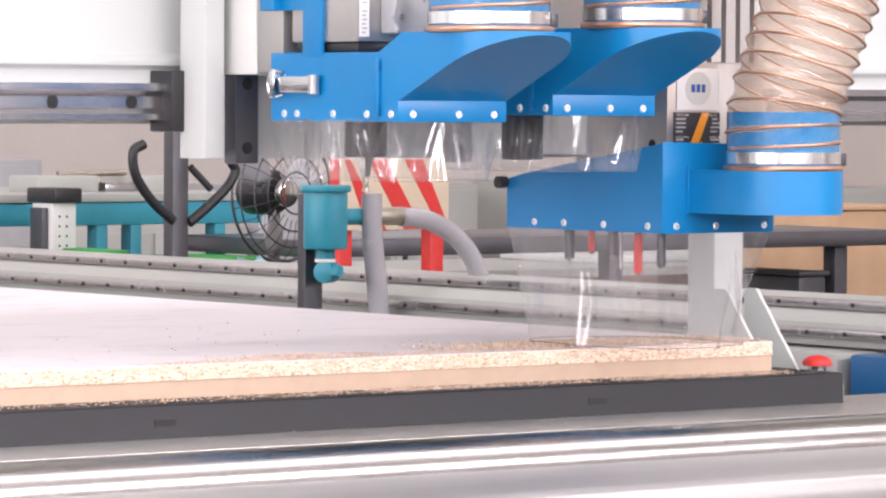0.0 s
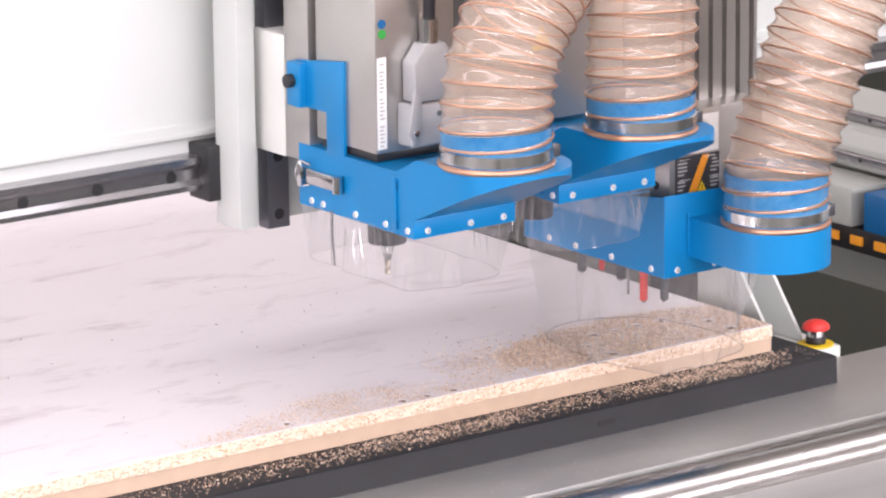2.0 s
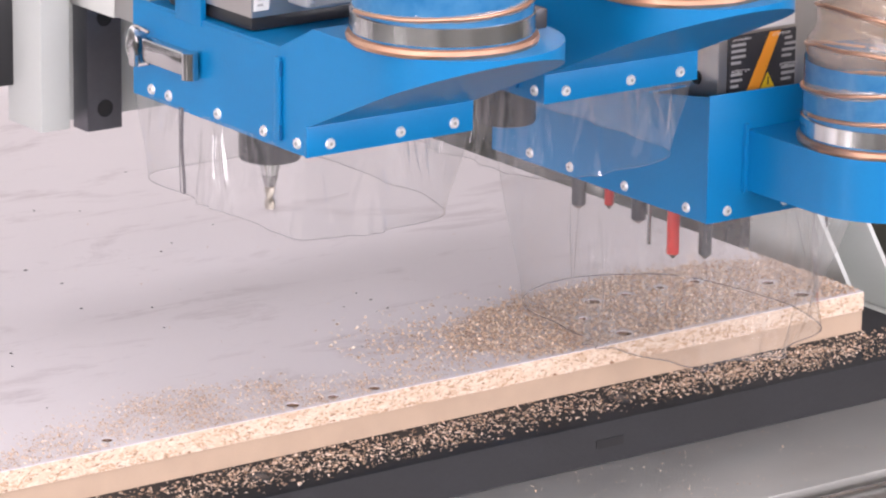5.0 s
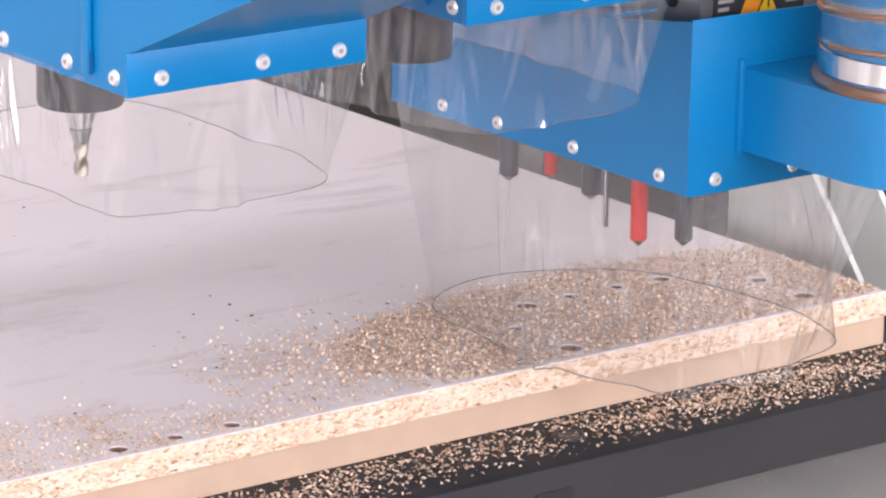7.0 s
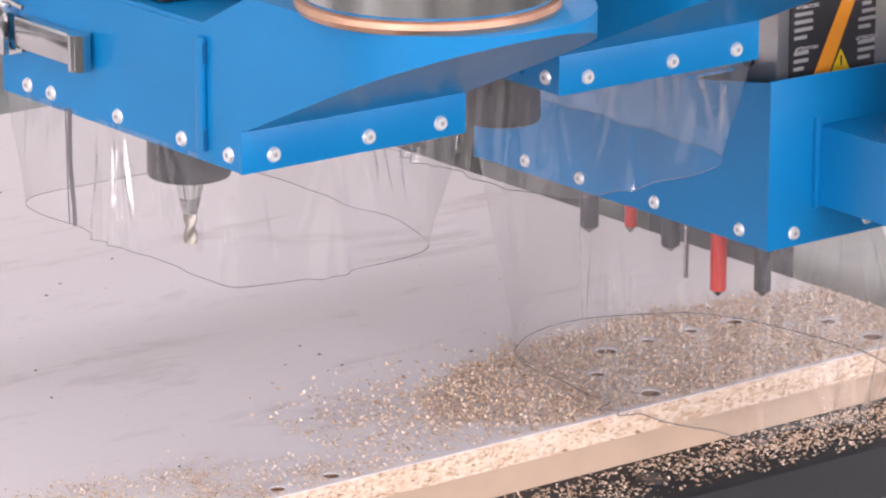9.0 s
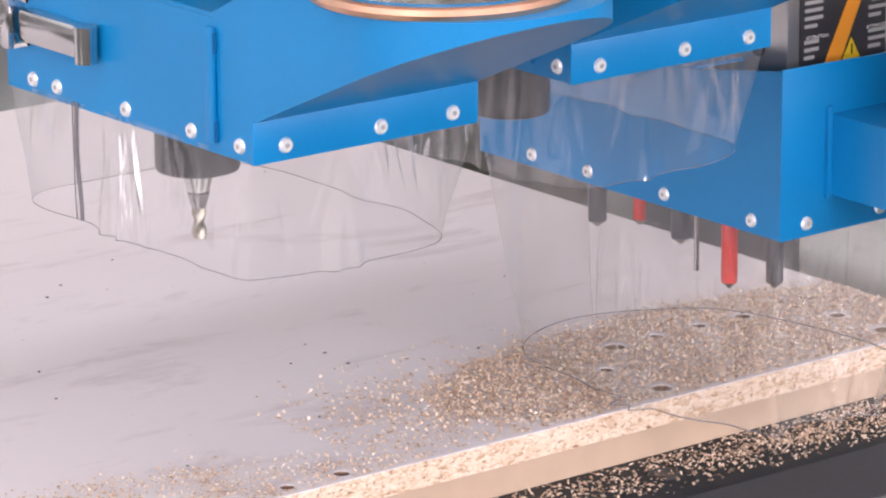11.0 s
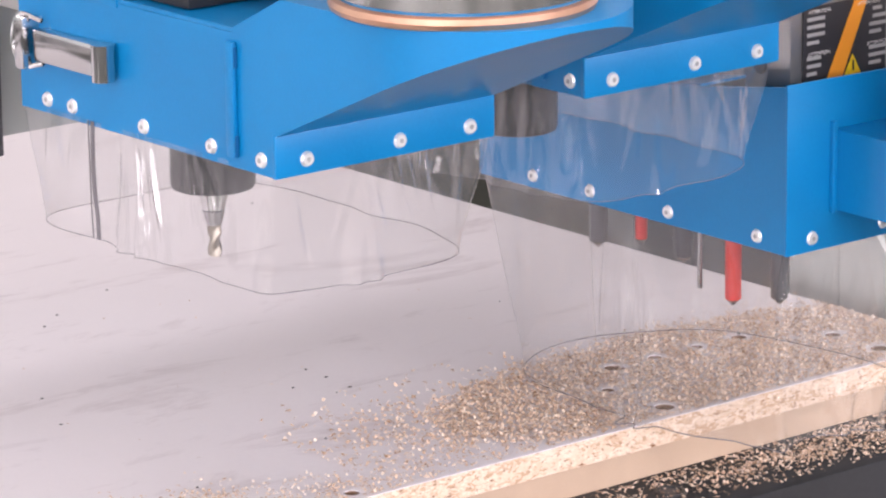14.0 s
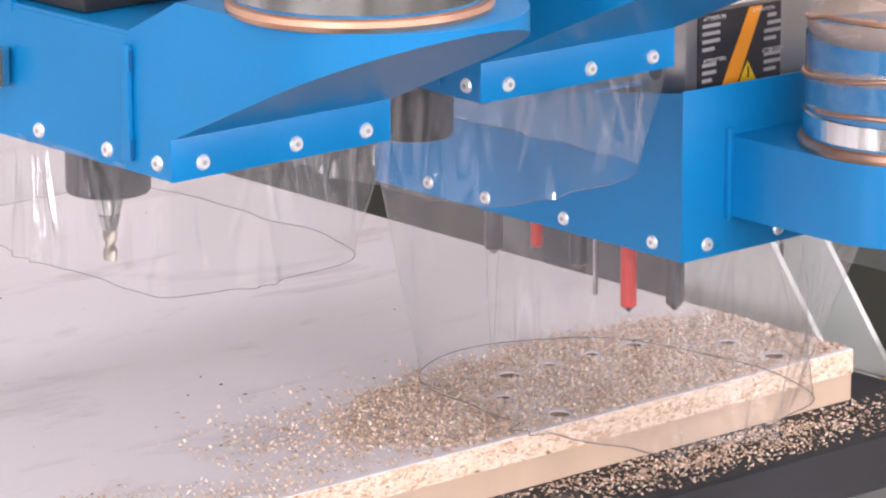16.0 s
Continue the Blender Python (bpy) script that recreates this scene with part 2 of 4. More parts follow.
def join(bm, own):
    if bm is None:
        return own
    me = bpy.data.meshes.new("tmp")
    own.to_mesh(me)
    own.free()
    bm.from_mesh(me)
    bpy.data.meshes.remove(me)
    return bm


def cyl(c, axis, r, length, seg=24, bm=None, r2=None, bev=0.0):
    """A cylinder or cone from c along axis."""
    own = bmesh.new()
    a = Vector(axis).normalized()
    bmesh.ops.create_cone(own, cap_ends=True, segments=seg, radius1=r, radius2=r if r2 is None else r2, depth=length)
    if bev:
        es = [e for e in own.edges if e.calc_face_angle(0) > 0.9]
        bmesh.ops.bevel(own, geom=es, offset=bev, segments=2, profile=0.5, affect='EDGES')
    bmesh.ops.transform(own, matrix=Matrix.Translation(Vector(c) + a * length / 2) @ a.to_track_quat('Z', 'Y').to_matrix().to_4x4(), verts=own.verts)
    return join(bm, own)


def ring(c, R, r, seg=48, ms=8, bm=None, tilt=None, squash=1.0):
    """A torus round the z axis."""
    own = bmesh.new()
    vs = []
    for i in range(seg):
        a = 2 * math.pi * i / seg
        vs.append([own.verts.new((c[0] + (R + r * math.cos(b)) * math.cos(a), c[1] + (R + r * math.cos(b)) * math.sin(a), c[2] + r * squash * math.sin(b)))
                   for b in (2 * math.pi * j / ms for j in range(ms))])
    for i in range(seg):
        for j in range(ms):
            own.faces.new((vs[i][j], vs[(i + 1) % seg][j], vs[(i + 1) % seg][(j + 1) % ms], vs[i][(j + 1) % ms]))
    if tilt is not None:
        bmesh.ops.rotate(own, verts=own.verts, cent=c, matrix=tilt)
    return join(bm, own)


def prism(pts, axis, lo, hi, bm=None, bev=0.0):
    """A polygon in the two other axes, drawn out along axis from lo to hi."""
    own = bmesh.new()

    def at(p, h):
        return {'x': (h, p[0], p[1]), 'y': (p[0], h, p[1]), 'z': (p[0], p[1], h)}[axis]
    a, b = [own.verts.new(at(p, lo)) for p in pts], [own.verts.new(at(p, hi)) for p in pts]
    own.faces.new(a)
    own.faces.new(b[::-1])
    for i in range(len(pts)):
        j = (i + 1) % len(pts)
        own.faces.new((a[i], b[i], b[j], a[j]))
    bmesh.ops.recalc_face_normals(own, faces=own.faces)
    if bev:
        bmesh.ops.bevel(own, geom=own.edges[:], offset=bev, segments=2, profile=0.6, affect='EDGES', clamp_overlap=True)
    return join(bm, own)


def spline(ps, n):
    """Points along a smooth curve through ps."""
    ps = [Vector(p) for p in ps]
    ps = [ps[0] * 2 - ps[1]] + ps + [ps[-1] * 2 - ps[-2]]
    out = []
    for i in range(1, len(ps) - 2):
        for k in range(n):
            t = k / n
            a, b, c, d = ps[i - 1:i + 3]
            out.append(0.5 * (2 * b + (c - a) * t + (2 * a - 5 * b + 4 * c - d) * t * t + (3 * b - a - 3 * c + d) * t ** 3))
    return out + [ps[-2]]


def sweep(line, radius, seg=16, bm=None, cap=False):
    """A tube along a line; radius may be a function of the distance gone."""
    own = bmesh.new()
    rows, s = [], 0.0
    nx = None
    for i, p in enumerate(line):
        t = (line[min(i + 1, len(line) - 1)] - line[max(i - 1, 0)]).normalized()
        if nx is None:
            nx = t.cross(Vector((0.3, 1, 0.1))).normalized()
        nx = (nx - t * nx.dot(t)).normalized()
        ny = t.cross(nx)
        if i:
            s += (p - line[i - 1]).length
        r = radius(s) if callable(radius) else radius
        rows.append([own.verts.new(p + r * (math.cos(a) * nx + math.sin(a) * ny)) for a in (2 * math.pi * k / seg for k in range(seg))])
    for i in range(len(rows) - 1):
        for k in range(seg):
            own.faces.new((rows[i][k], rows[i][(k + 1) % seg], rows[i + 1][(k + 1) % seg], rows[i + 1][k]))
    if cap:
        own.faces.new(rows[0])
        own.faces.new(rows[-1][::-1])
    return join(bm, own)


def screw(bm_head, bm_socket, p, n, r=0.0052):
    """A button head screw with its socket."""
    n = Vector(n)
    cyl(Vector(p) - n * 0.001, n, r, 0.0028, 14, bm_head, r2=r * 0.72)
    cyl(Vector(p) + n * 0.0012, n, r * 0.30, 0.0009, 6, bm_socket)


def add_screws(parent, ps, n):
    for p in ps:
        a, b = bmesh.new(), bmesh.new()
        screw(a, b, p, n)
        s = part("screw", a, RIVET, parent)
        # raised grey hexagon gives the shade of the socket
        part("socket", b, GREYINK, s)


HX, HY, HZ = 0.058, 0.0, 0.043      # where the machining head stands
BED = Vector((0.230, 0.164, 0.0))    # where the bed and the board on it stand
FLOOR_Z = -0.80


def H(x, y, z):
    return Vector((x + HX, y + HY, z + HZ))


# ---- hall ----
def hall():
    x0, x1, y0, y1, z0, z1 = -13.0, 13.0, -10.0, 14.0, FLOOR_Z, 6.6
    f = tagged(part("floor", box(x0, x1, y0, y1, z0 - 0.2, z0), FLOOR), "worn dark green painted concrete factory floor", "floor", kind="structure")
    for nm, b in (("wall_west", (x0 - 0.3, x0, y0, y1, z0, z1)), ("wall_east", (x1, x1 + 0.3, y0, y1, z0, z1)),
                  ("wall_north", (x0, x1, y1, y1 + 0.3, z0, z1)), ("wall_south", (x0, x1, y0 - 0.3, y0, z0, z1))):
        tagged(part(nm, box(*b), WALL), "pale plastered factory hall wall", "wall", kind="structure")
    tagged(part("ceiling", box(x0, x1, y0, y1, z1, z1 + 0.2), WALL), "pale factory hall ceiling", "ceiling", kind="structure")


hall()


# ---- the board and the bed ----
def board():
    root = thing("workpiece_board", (-0.92, 1.2, -0.018), "white melamine-faced particle board with drilled holes, lying on mdf", "board")
    xa, xb, ya, yb = -1.85, 0.0, 0.0, 2.44
    bm = box(xa, xb, ya, yb, -0.018, -0.0006)
    core = part("core", bm, [PARTICLE], root, "raw chipboard core with torn edge", smooth=False)
    face = part("face", box(xa + 0.0004, xb - 0.0004, ya + 0.0004, yb - 0.0004, -0.0006, 0.0), MELAMINE, root, "white melamine face, smudged", smooth=False)
    cut = bmesh.new()
    for x, y, r in HOLES:
        cyl((x, y, -0.0172), (0, 0, 1), r, 0.03, 20, cut)
    tool = part("cutter", cut, HOLESHADE, None, smooth=False)
    dg = bpy.context.evaluated_depsgraph_get()
    for ob in (core, face):
        loc = root_of(ob)
        for v in tool.data.vertices:
            v.co -= loc
        md = ob.modifiers.new("holes", 'BOOLEAN')
        md.object, md.solver = tool, 'EXACT'
        tool.location = loc
        bpy.context.view_layer.update()
        dg = bpy.context.evaluated_depsgraph_get()
        me = bpy.data.meshes.new_from_object(ob.evaluated_get(dg))
        ob.modifiers.clear()
        ob.data = me
        for v in tool.data.vertices:
            v.co += loc
        tool.location = (0, 0, 0)
    bpy.data.objects.remove(tool)
    # raw wood inside the drilled holes, their shade put into a darker brown
    core.data.materials.append(DRILLSHADE)
    loc = root_of(core)
    for f in core.data.polygons:
        c = f.center + loc
        if any((c.x - x) ** 2 + (c.y - y) ** 2 < (r * 1.05) ** 2 for x, y, r in HOLES):
            f.material_index = len(core.data.materials) - 1
    return root


HOLES = ((-0.270, 0.021, 0.0075), (-0.272, 0.077, 0.0050), (-0.232, 0.115, 0.0075), (-0.192, 0.116, 0.0050),
         (-0.151, 0.116, 0.0050), (-0.111, 0.114, 0.0060), (-0.056, 0.073, 0.0060), (-0.056, 0.025, 0.0075),
         (-0.635, 0.014, 0.0060), (-0.593, 0.014, 0.0050), (-0.550, 0.014, 0.0055), (-0.815, 0.022, 0.0050))
board()
b = box(-1.83, 0.0, 0.0015, 2.43, -0.0388, -0.0182, 0.0006)
tagged(part("spoil_board", b, MDF, smooth=False), "raw brown mdf sheet under the white board", "board")


def bed():
    root = thing("machine_bed", (-1.0, 1.2, -0.084), "black phenolic vacuum bed of a router, dusted with shavings", "machine bed")
    prof = [(-0.074, -0.041), (-0.070, -0.039), (2.6, -0.039), (2.6, -0.078), (-0.076, -0.078)]
    part("slab", prism(prof, 'x', -2.1, 0.056), PHENOLIC, root)
    for x, y in ((-0.700, -0.034), (-0.315, -0.034), (0.030, -0.034)):
        bm = ring((x, y, -0.039), 0.0095, 0.0022, 28, 6)
        s = part("grommet", bm, BLACK, root)
        part("plug", cyl((x, y, -0.0396), (0, 0, 1), 0.007, 0.0016, 20), DARKSTEEL, s)
    # dark blocks give the shade of two slots that are not cut
    part("notch", box(-0.375, -0.345, -0.0757, -0.068, -0.064, -0.056), HOLESHADE, root)
    part("notch", box(-1.02, -0.99, -0.0757, -0.068, -0.064, -0.056), HOLESHADE, root)


bed()


def router_base():
    root = thing("router_base", (-1.0, 0.5, FLOOR_Z), "grey steel router base with a bare aluminium front roller", "machine base")
    part("ledge", box(-2.2, 0.30, -0.225, 0.026, -0.092, -0.0782, 0.002), LEDGEPAINT, root, "brushed metal ledge")
    part("roller", cyl((-2.6, -0.262, -0.112), (1, 0, 0), 0.036, 3.3, 64), ROLLER, root, "polished aluminium roller")
    part("lower_profile", prism([(-0.290, -0.118), (-0.306, -0.112), (-0.400, -0.128), (-0.412, -0.136), (-0.416, -0.150), (-0.416, -0.190), (-0.290, -0.190)], 'x', -2.6, 0.7, None, 0.004), SATIN, root, "satin aluminium profile")
    part("front_panel", box(-2.6, 0.7, -0.424, -0.30, FLOOR_Z, -0.1905, 0.004), GREYPAINT, root, "white painted front panel")
    part("side_panel", box(0.058, 0.150, 0.028, 0.268, FLOOR_Z, -0.0848, 0.003), GREYPAINT, root)
    part("side_sheet", box(-2.0, 0.050, 0.03, 2.58, FLOOR_Z, -0.0856, 0.003), DARKSTEEL, root, "dark steel under the bed")
    part("end_ledge", box(0.060, 0.155, 0.028, 0.27, -0.0845, -0.062, 0.003), GREYPAINT, root, "pale painted ledge")


router_base()


def estop():
    x, y, z = 0.128, 0.052, -0.062
    root = thing("emergency_stop", (x, y, z), "red mushroom emergency stop button on a yellow disc", "button")
    part("disc", cyl((x, y, z), (0, 0, 1), 0.026, 0.0025, 32), YELLOW, root, "yellow disc")
    part("collar", cyl((x, y, z + 0.0025), (0, 0, 1), 0.0145, 0.010, 28, bev=0.001), BLACK, root)
    part("stem", cyl((x, y, z + 0.0125), (0, 0, 1), 0.012, 0.010, 28), CHROME, root)
    bm = bmesh.new()
    bmesh.ops.create_uvsphere(bm, u_segments=32, v_segments=14, radius=0.02)
    for v in bm.verts:
        v.co = (v.co.x + x, v.co.y + y, max(v.co.z, -0.006) * 0.55 + z + 0.0262)
    part("mushroom", bm, RED, root, "glossy red cap")


estop()


# ---- gantry ----
def gantry():
    root = thing("gantry_beam", (-0.8, 0.6, 0.28), "pale grey steel gantry beam with a ground steel linear rail", "gantry")
    prof = [(0.385, 0.280), (0.385, 0.347), (0.377, 0.352), (0.377, 0.360), (0.395, 0.366), (0.395, 0.83), (0.75, 0.83), (0.75, 0.280)]
    part("beam", prism(prof, 'x', -3.2, 1.4, None, 0.002), BEAMPAINT, root)
    rail = [(0.386, 0.286), (0.352, 0.286), (0.352, 0.293), (0.358, 0.300), (0.358, 0.314), (0.352, 0.321), (0.352, 0.330), (0.386, 0.330)]
    r = part("rail", prism(rail, 'x', -3.1, 1.3), STEEL, root, "ground steel linear rail")
    for i in range(-21, 12):
        x = -0.870 + i * 0.113
        # black disc in place of a bored hole's shade
        part("bolt_hole", cyl((x, 0.3585, 0.307), (0, -1, 0), 0.0082, 0.0012, 18), HOLESHADE, r)
    rail2 = [(p[0], p[1] + 0.42) for p in rail]
    part("rail", prism(rail2, 'x', -3.1, 1.3), STEEL, root)
    # leg at the side of the bed, with its gussets
    leg = thing("gantry_leg", (0.092, 0.3, -0.062), "pale painted steel gantry leg with slanting gussets", "gantry leg")
    part("column", box(0.066, 0.118, 0.190, 0.245, -0.0605, 0.279, 0.003), BEAMPAINT, leg)
    for x in (0.0645, 0.1185):
        part("gusset", prism([(0.188, 0.06), (0.188, -0.061), (0.075, -0.061), (0.078, -0.05), (0.165, 0.06)], 'x', x, x + 0.005), BEAMPAINT, leg)


gantry()


# ---- machining head ----
def carriage():
    root = thing("head_carriage", H(-0.3, 0.33, 0.19), "pale grey machined carriage with vertical guide rails", "carriage")

    def bx(x0, x1, y0, y1, z0, z1, bev=0.002, bm=None):
        return box(x0 + HX, x1 + HX, y0 + HY, y1 + HY, z0 + HZ, z1 + HZ, bev, bm)
    part("back_plate", bx(-0.612, 0.10, 0.315, 0.345, 0.196, 0.95), BEAMPAINT, root)
    part("side_plate", bx(-0.640, -0.612, 0.290, 0.345, 0.196, 0.95), BEAMPAINT, root)
    for x in (-0.577, -0.245, -0.02):
        r = part("vertical_rail", prism([(x - 0.017 + HX, 0.292), (x + 0.017 + HX, 0.292), (x + 0.017 + HX, 0.316), (x - 0.017 + HX, 0.316)], 'z', 0.19 + HZ, 0.93 + HZ, None, 0.0015), EDGEBLACK, root, "dark ground rail")
        for k in range(9):
            part("bolt_hole", cyl(H(x, 0.2925, 0.209 + k * 0.078), (0, -1, 0), 0.0075, 0.0012, 18), HOLESHADE, r)
    part("bearing_block", bx(-0.600, -0.505, 0.240, 0.312, 0.298, 0.46, 0.004), GREYPAINT, root)
    part("bearing_block", bx(-0.600, -0.505, 0.240, 0.312, 0.56, 0.72, 0.004), GREYPAINT, root)
    part("slide_plate", bx(-0.600, -0.42, 0.185, 0.24, 0.30, 0.95, 0.003), ALU, root, "machined slide plate")
    part("slide_plate", bx(-0.365, -0.18, 0.185, 0.30, 0.30, 0.95, 0.003), ALU, root)
    part("slide_plate", bx(-0.12, 0.10, 0.215, 0.30, 0.20, 0.95, 0.003), GREYPAINT, root)
    part("end_block", box(-0.600, -0.545, 0.335, 0.384, 0.271, 0.346, 0.003), BLACK, root, "black rail carriage end cap")
    # extruded column with grooves
    prof = [(-0.06, 0.10)]
    for k in range(6):
        xa = -0.06 + k * 0.024
        prof += [(xa, 0.10), (xa + 0.010, 0.10), (xa + 0.010, 0.112), (xa + 0.018, 0.112), (xa + 0.018, 0.10)]
    prof += [(0.084, 0.10), (0.084, 0.21), (-0.06, 0.21)]
    part("extrusion", prism([(p[0] + HX, p[1] + HY) for p in prof[1:]], 'z', 0.285 + HZ, 0.95 + HZ), ALU, root, "ribbed aluminium extrusion")


carriage()


def hood(cx, yl, name, label, first):
    """A blue dust hood: open-bottomed box behind, round-fronted chute before, lip, screws."""
    R, w = 0.077, 0.079
    cy = yl - 0.095
    x0, x1 = cx - w, cx + w
    root = thing(name, H(cx, 0.05, 0.243), label, "dust hood", "dust hoods of the head")
    yh, yb = yl + 0.036, yl + 0.250
    t = 0.002
    bm = bmesh.new()
    # side walls and top of the rear box
    for a in (x0, x1 - t):
        part("side_sheet", box(a + HX, a + t + HX, yh, yb, 0.243 + HZ, 0.3208 + HZ), BLUE, root)
    part("back_sheet", box(x0 + t + HX, x1 - t + HX, yb - t, yb, 0.243 + HZ, 0.3208 + HZ, 0.0006), BLUE, root)
    prism([(yb, 0.3235 + HZ), (yb, 0.321 + HZ), (yh, 0.321 + HZ), (yh, 0.3235 + HZ)], 'x', x0 + HX, x1 + HX, bm)
    part("top_sheet", bm, BLUE, root)
    # chute: plan outline with a round front, cut below by a slanting plane
    out = [(x0, yh), (x0, yl), (x0, yl - 0.009)]
    n = 28
    for i in range(n + 1):
        a = math.pi + math.pi * i / n
        out.append((cx + w * math.cos(a), cy + R * math.sin(a)))
    out += [(x1, yl - 0.009), (x1, yl), (x1, yh)]
    own = bmesh.new()
    top, bot = [], []
    zl, zt = 0.266, 0.346
    slope = (0.342 - zl) / (yl - (cy - R))
    for x, y in out:
        zb = 0.243 if y > yl - 0.0005 else min(0.342, zl + slope * (yl - y))
        zz = zt if y <= yl - 0.0085 else zt - 0.0225 * (y - yl + 0.009) / 0.045
        top.append(own.verts.new(H(x, y, zz)))
        bot.append(own.verts.new(H(x, y, zb)))
    k0 = 1
    k1 = len(out) - 2
    lv = own.verts.new(H(x0, yl, zl))
    rv = own.verts.new(H(x1, yl, zl))
    for i in range(len(out) - 1):
        own.faces.new((top[i], top[i + 1], rv if i + 1 == k1 else bot[i + 1], lv if i == k0 else bot[i]))
    own.faces.new([lv] + bot[k0 + 1:k1] + [rv])
    own.faces.new(top[k0 + 1:k1])
    own.faces.new(top[:3] + top[-3:])
    bmesh.ops.recalc_face_normals(own, faces=own.faces)
    part("chute", own, BLUE, root, angle=20)
    part("lip", box(x0 - 0.001 + HX, x1 + 0.001 + HX, yl - 0.003, yl + 0.0005, 0.2425 + HZ, 0.268 + HZ, 0.0012), BLUE, root, "folded blue lip")
    # seam hinge; darker blue strips give the shade of its two slits
    h = part("hinge", box(x0 - 0.0035 + HX, x0 - 0.0003 + HX, yh - 0.004, yh + 0.004, 0.249 + HZ, 0.316 + HZ, 0.0015), BLUE, root, "painted seam hinge")
    for za in (0.250, 0.301):
        part("seam", box(x0 - 0.0030 + HX, x0 - 0.0006 + HX, yh - 0.0047, yh - 0.0042, za + HZ, za + 0.012 + HZ), TRAYBLUE, h)
    zs = 0.2515
    add_screws(root, [H(x0, yl + d, zs) for d in ((0.011, 0.058, 0.124, 0.196, 0.222) if first else (0.011, 0.060, 0.126, 0.198))], (-1, 0, 0))
    add_screws(root, [H(x0 + d, yl - 0.003, zs) for d in (0.021, 0.088, 0.140)], (0, -1, 0))
    # collar: flange, blue stub, band
    hose_neck(root, cx - 0.013, cy + 0.008, 0.346, 0.069)
    return root, x0, x1, cy


def hose_neck(root, cx, cy, z, R, stub=0.050):
    c = H(cx, cy, z)
    part("flange", ring(c + Vector((0, 0, 0.003)), R + 0.001, 0.0042, 56, 8), COPPER, root, "copper-coloured end ring")
    own = sweep([c + Vector((0, 0, h)) for h in (0.0, 0.02, stub - 0.004, stub)], R + 0.0007, 48)
    part("spigot", own, STUBBLUE, root, "blue pipe stub with the clear hose's haze in its colour")
    band = part("clamp_band", sweep([c + Vector((0, 0, h)) for h in (0.0085, 0.0092, 0.016, 0.023, 0.0237)], lambda s: R + (0.0022 if 0.0005 < s < 0.0148 else 0.0008), 56), GALV, root, "shiny galvanised hose clamp")
    part("clamp_screw", box(c.x + R * 0.86, c.x + R * 0.86 + 0.012, c.y - R * 0.55, c.y - R * 0.55 + 0.016, c.z + 0.006, c.z + 0.022, 0.002), DARKSTEEL, band)


def hose(name, cx, cy, z, pts, label):
    """A clear corrugated suction hose with a copper spiral."""
    R = 0.0705
    root = thing(name, H(cx, cy, z), label, "hose", "suction hoses of the head")
    line = spline([H(*p) for p in pts], 60)
    pitch = 0.0245
    fine = []
    # even steps along the line
    acc, step = 0.0, pitch / 8
    fine.append(line[0])
    for a, b in zip(line, line[1:]):
        d = (b - a).length
        while acc + d >= step:
            k = (step - acc) / d
            a = a.lerp(b, k)
            d = (b - a).length
            fine.append(a.copy())
            acc = 0.0
        acc += d
    own = bmesh.new()
    seg = 40
    rows, coil, nx = [], [], None
    for i, p in enumerate(fine):
        t = (fine[min(i + 1, len(fine) - 1)] - fine[max(i - 1, 0)]).normalized()
        nx = t.cross(Vector((0.3, 1, 0.1))).normalized() if nx is None else (nx - t * nx.dot(t)).normalized()
        ny = t.cross(nx)
        row = []
        for k in range(seg):
            a = 2 * math.pi * k / seg
            ph = (i / 8 - k / seg) * 2 * math.pi
            r = R - 0.0050 + 0.0050 * (0.5 + 0.5 * math.cos(ph)) ** 0.8 + random.uniform(-1, 1) * 0.0003
            row.append(own.verts.new(p + r * (math.cos(a) * nx + math.sin(a) * ny)))
        rows.append(row)
        for q in range(4):
            f = i + q / 4
            a = 2 * math.pi * (f / 8)
            p2 = p.lerp(fine[min(i + 1, len(fine) - 1)], q / 4)
            coil.append(p2 + (R + 0.0002) * (math.cos(a) * nx + math.sin(a) * ny))
    for i in range(len(rows) - 1):
        for k in range(seg):
            own.faces.new((rows[i][k], rows[i][(k + 1) % seg], rows[i + 1][(k + 1) % seg], rows[i + 1][k]))
    part("wall", own, HOSE, root, "clear ribbed plastic wall", angle=80)
    part("spiral_wire", sweep(coil, 0.0017, 6), COPPER, root, "copper-coated spiral wire", angle=80)
    return root


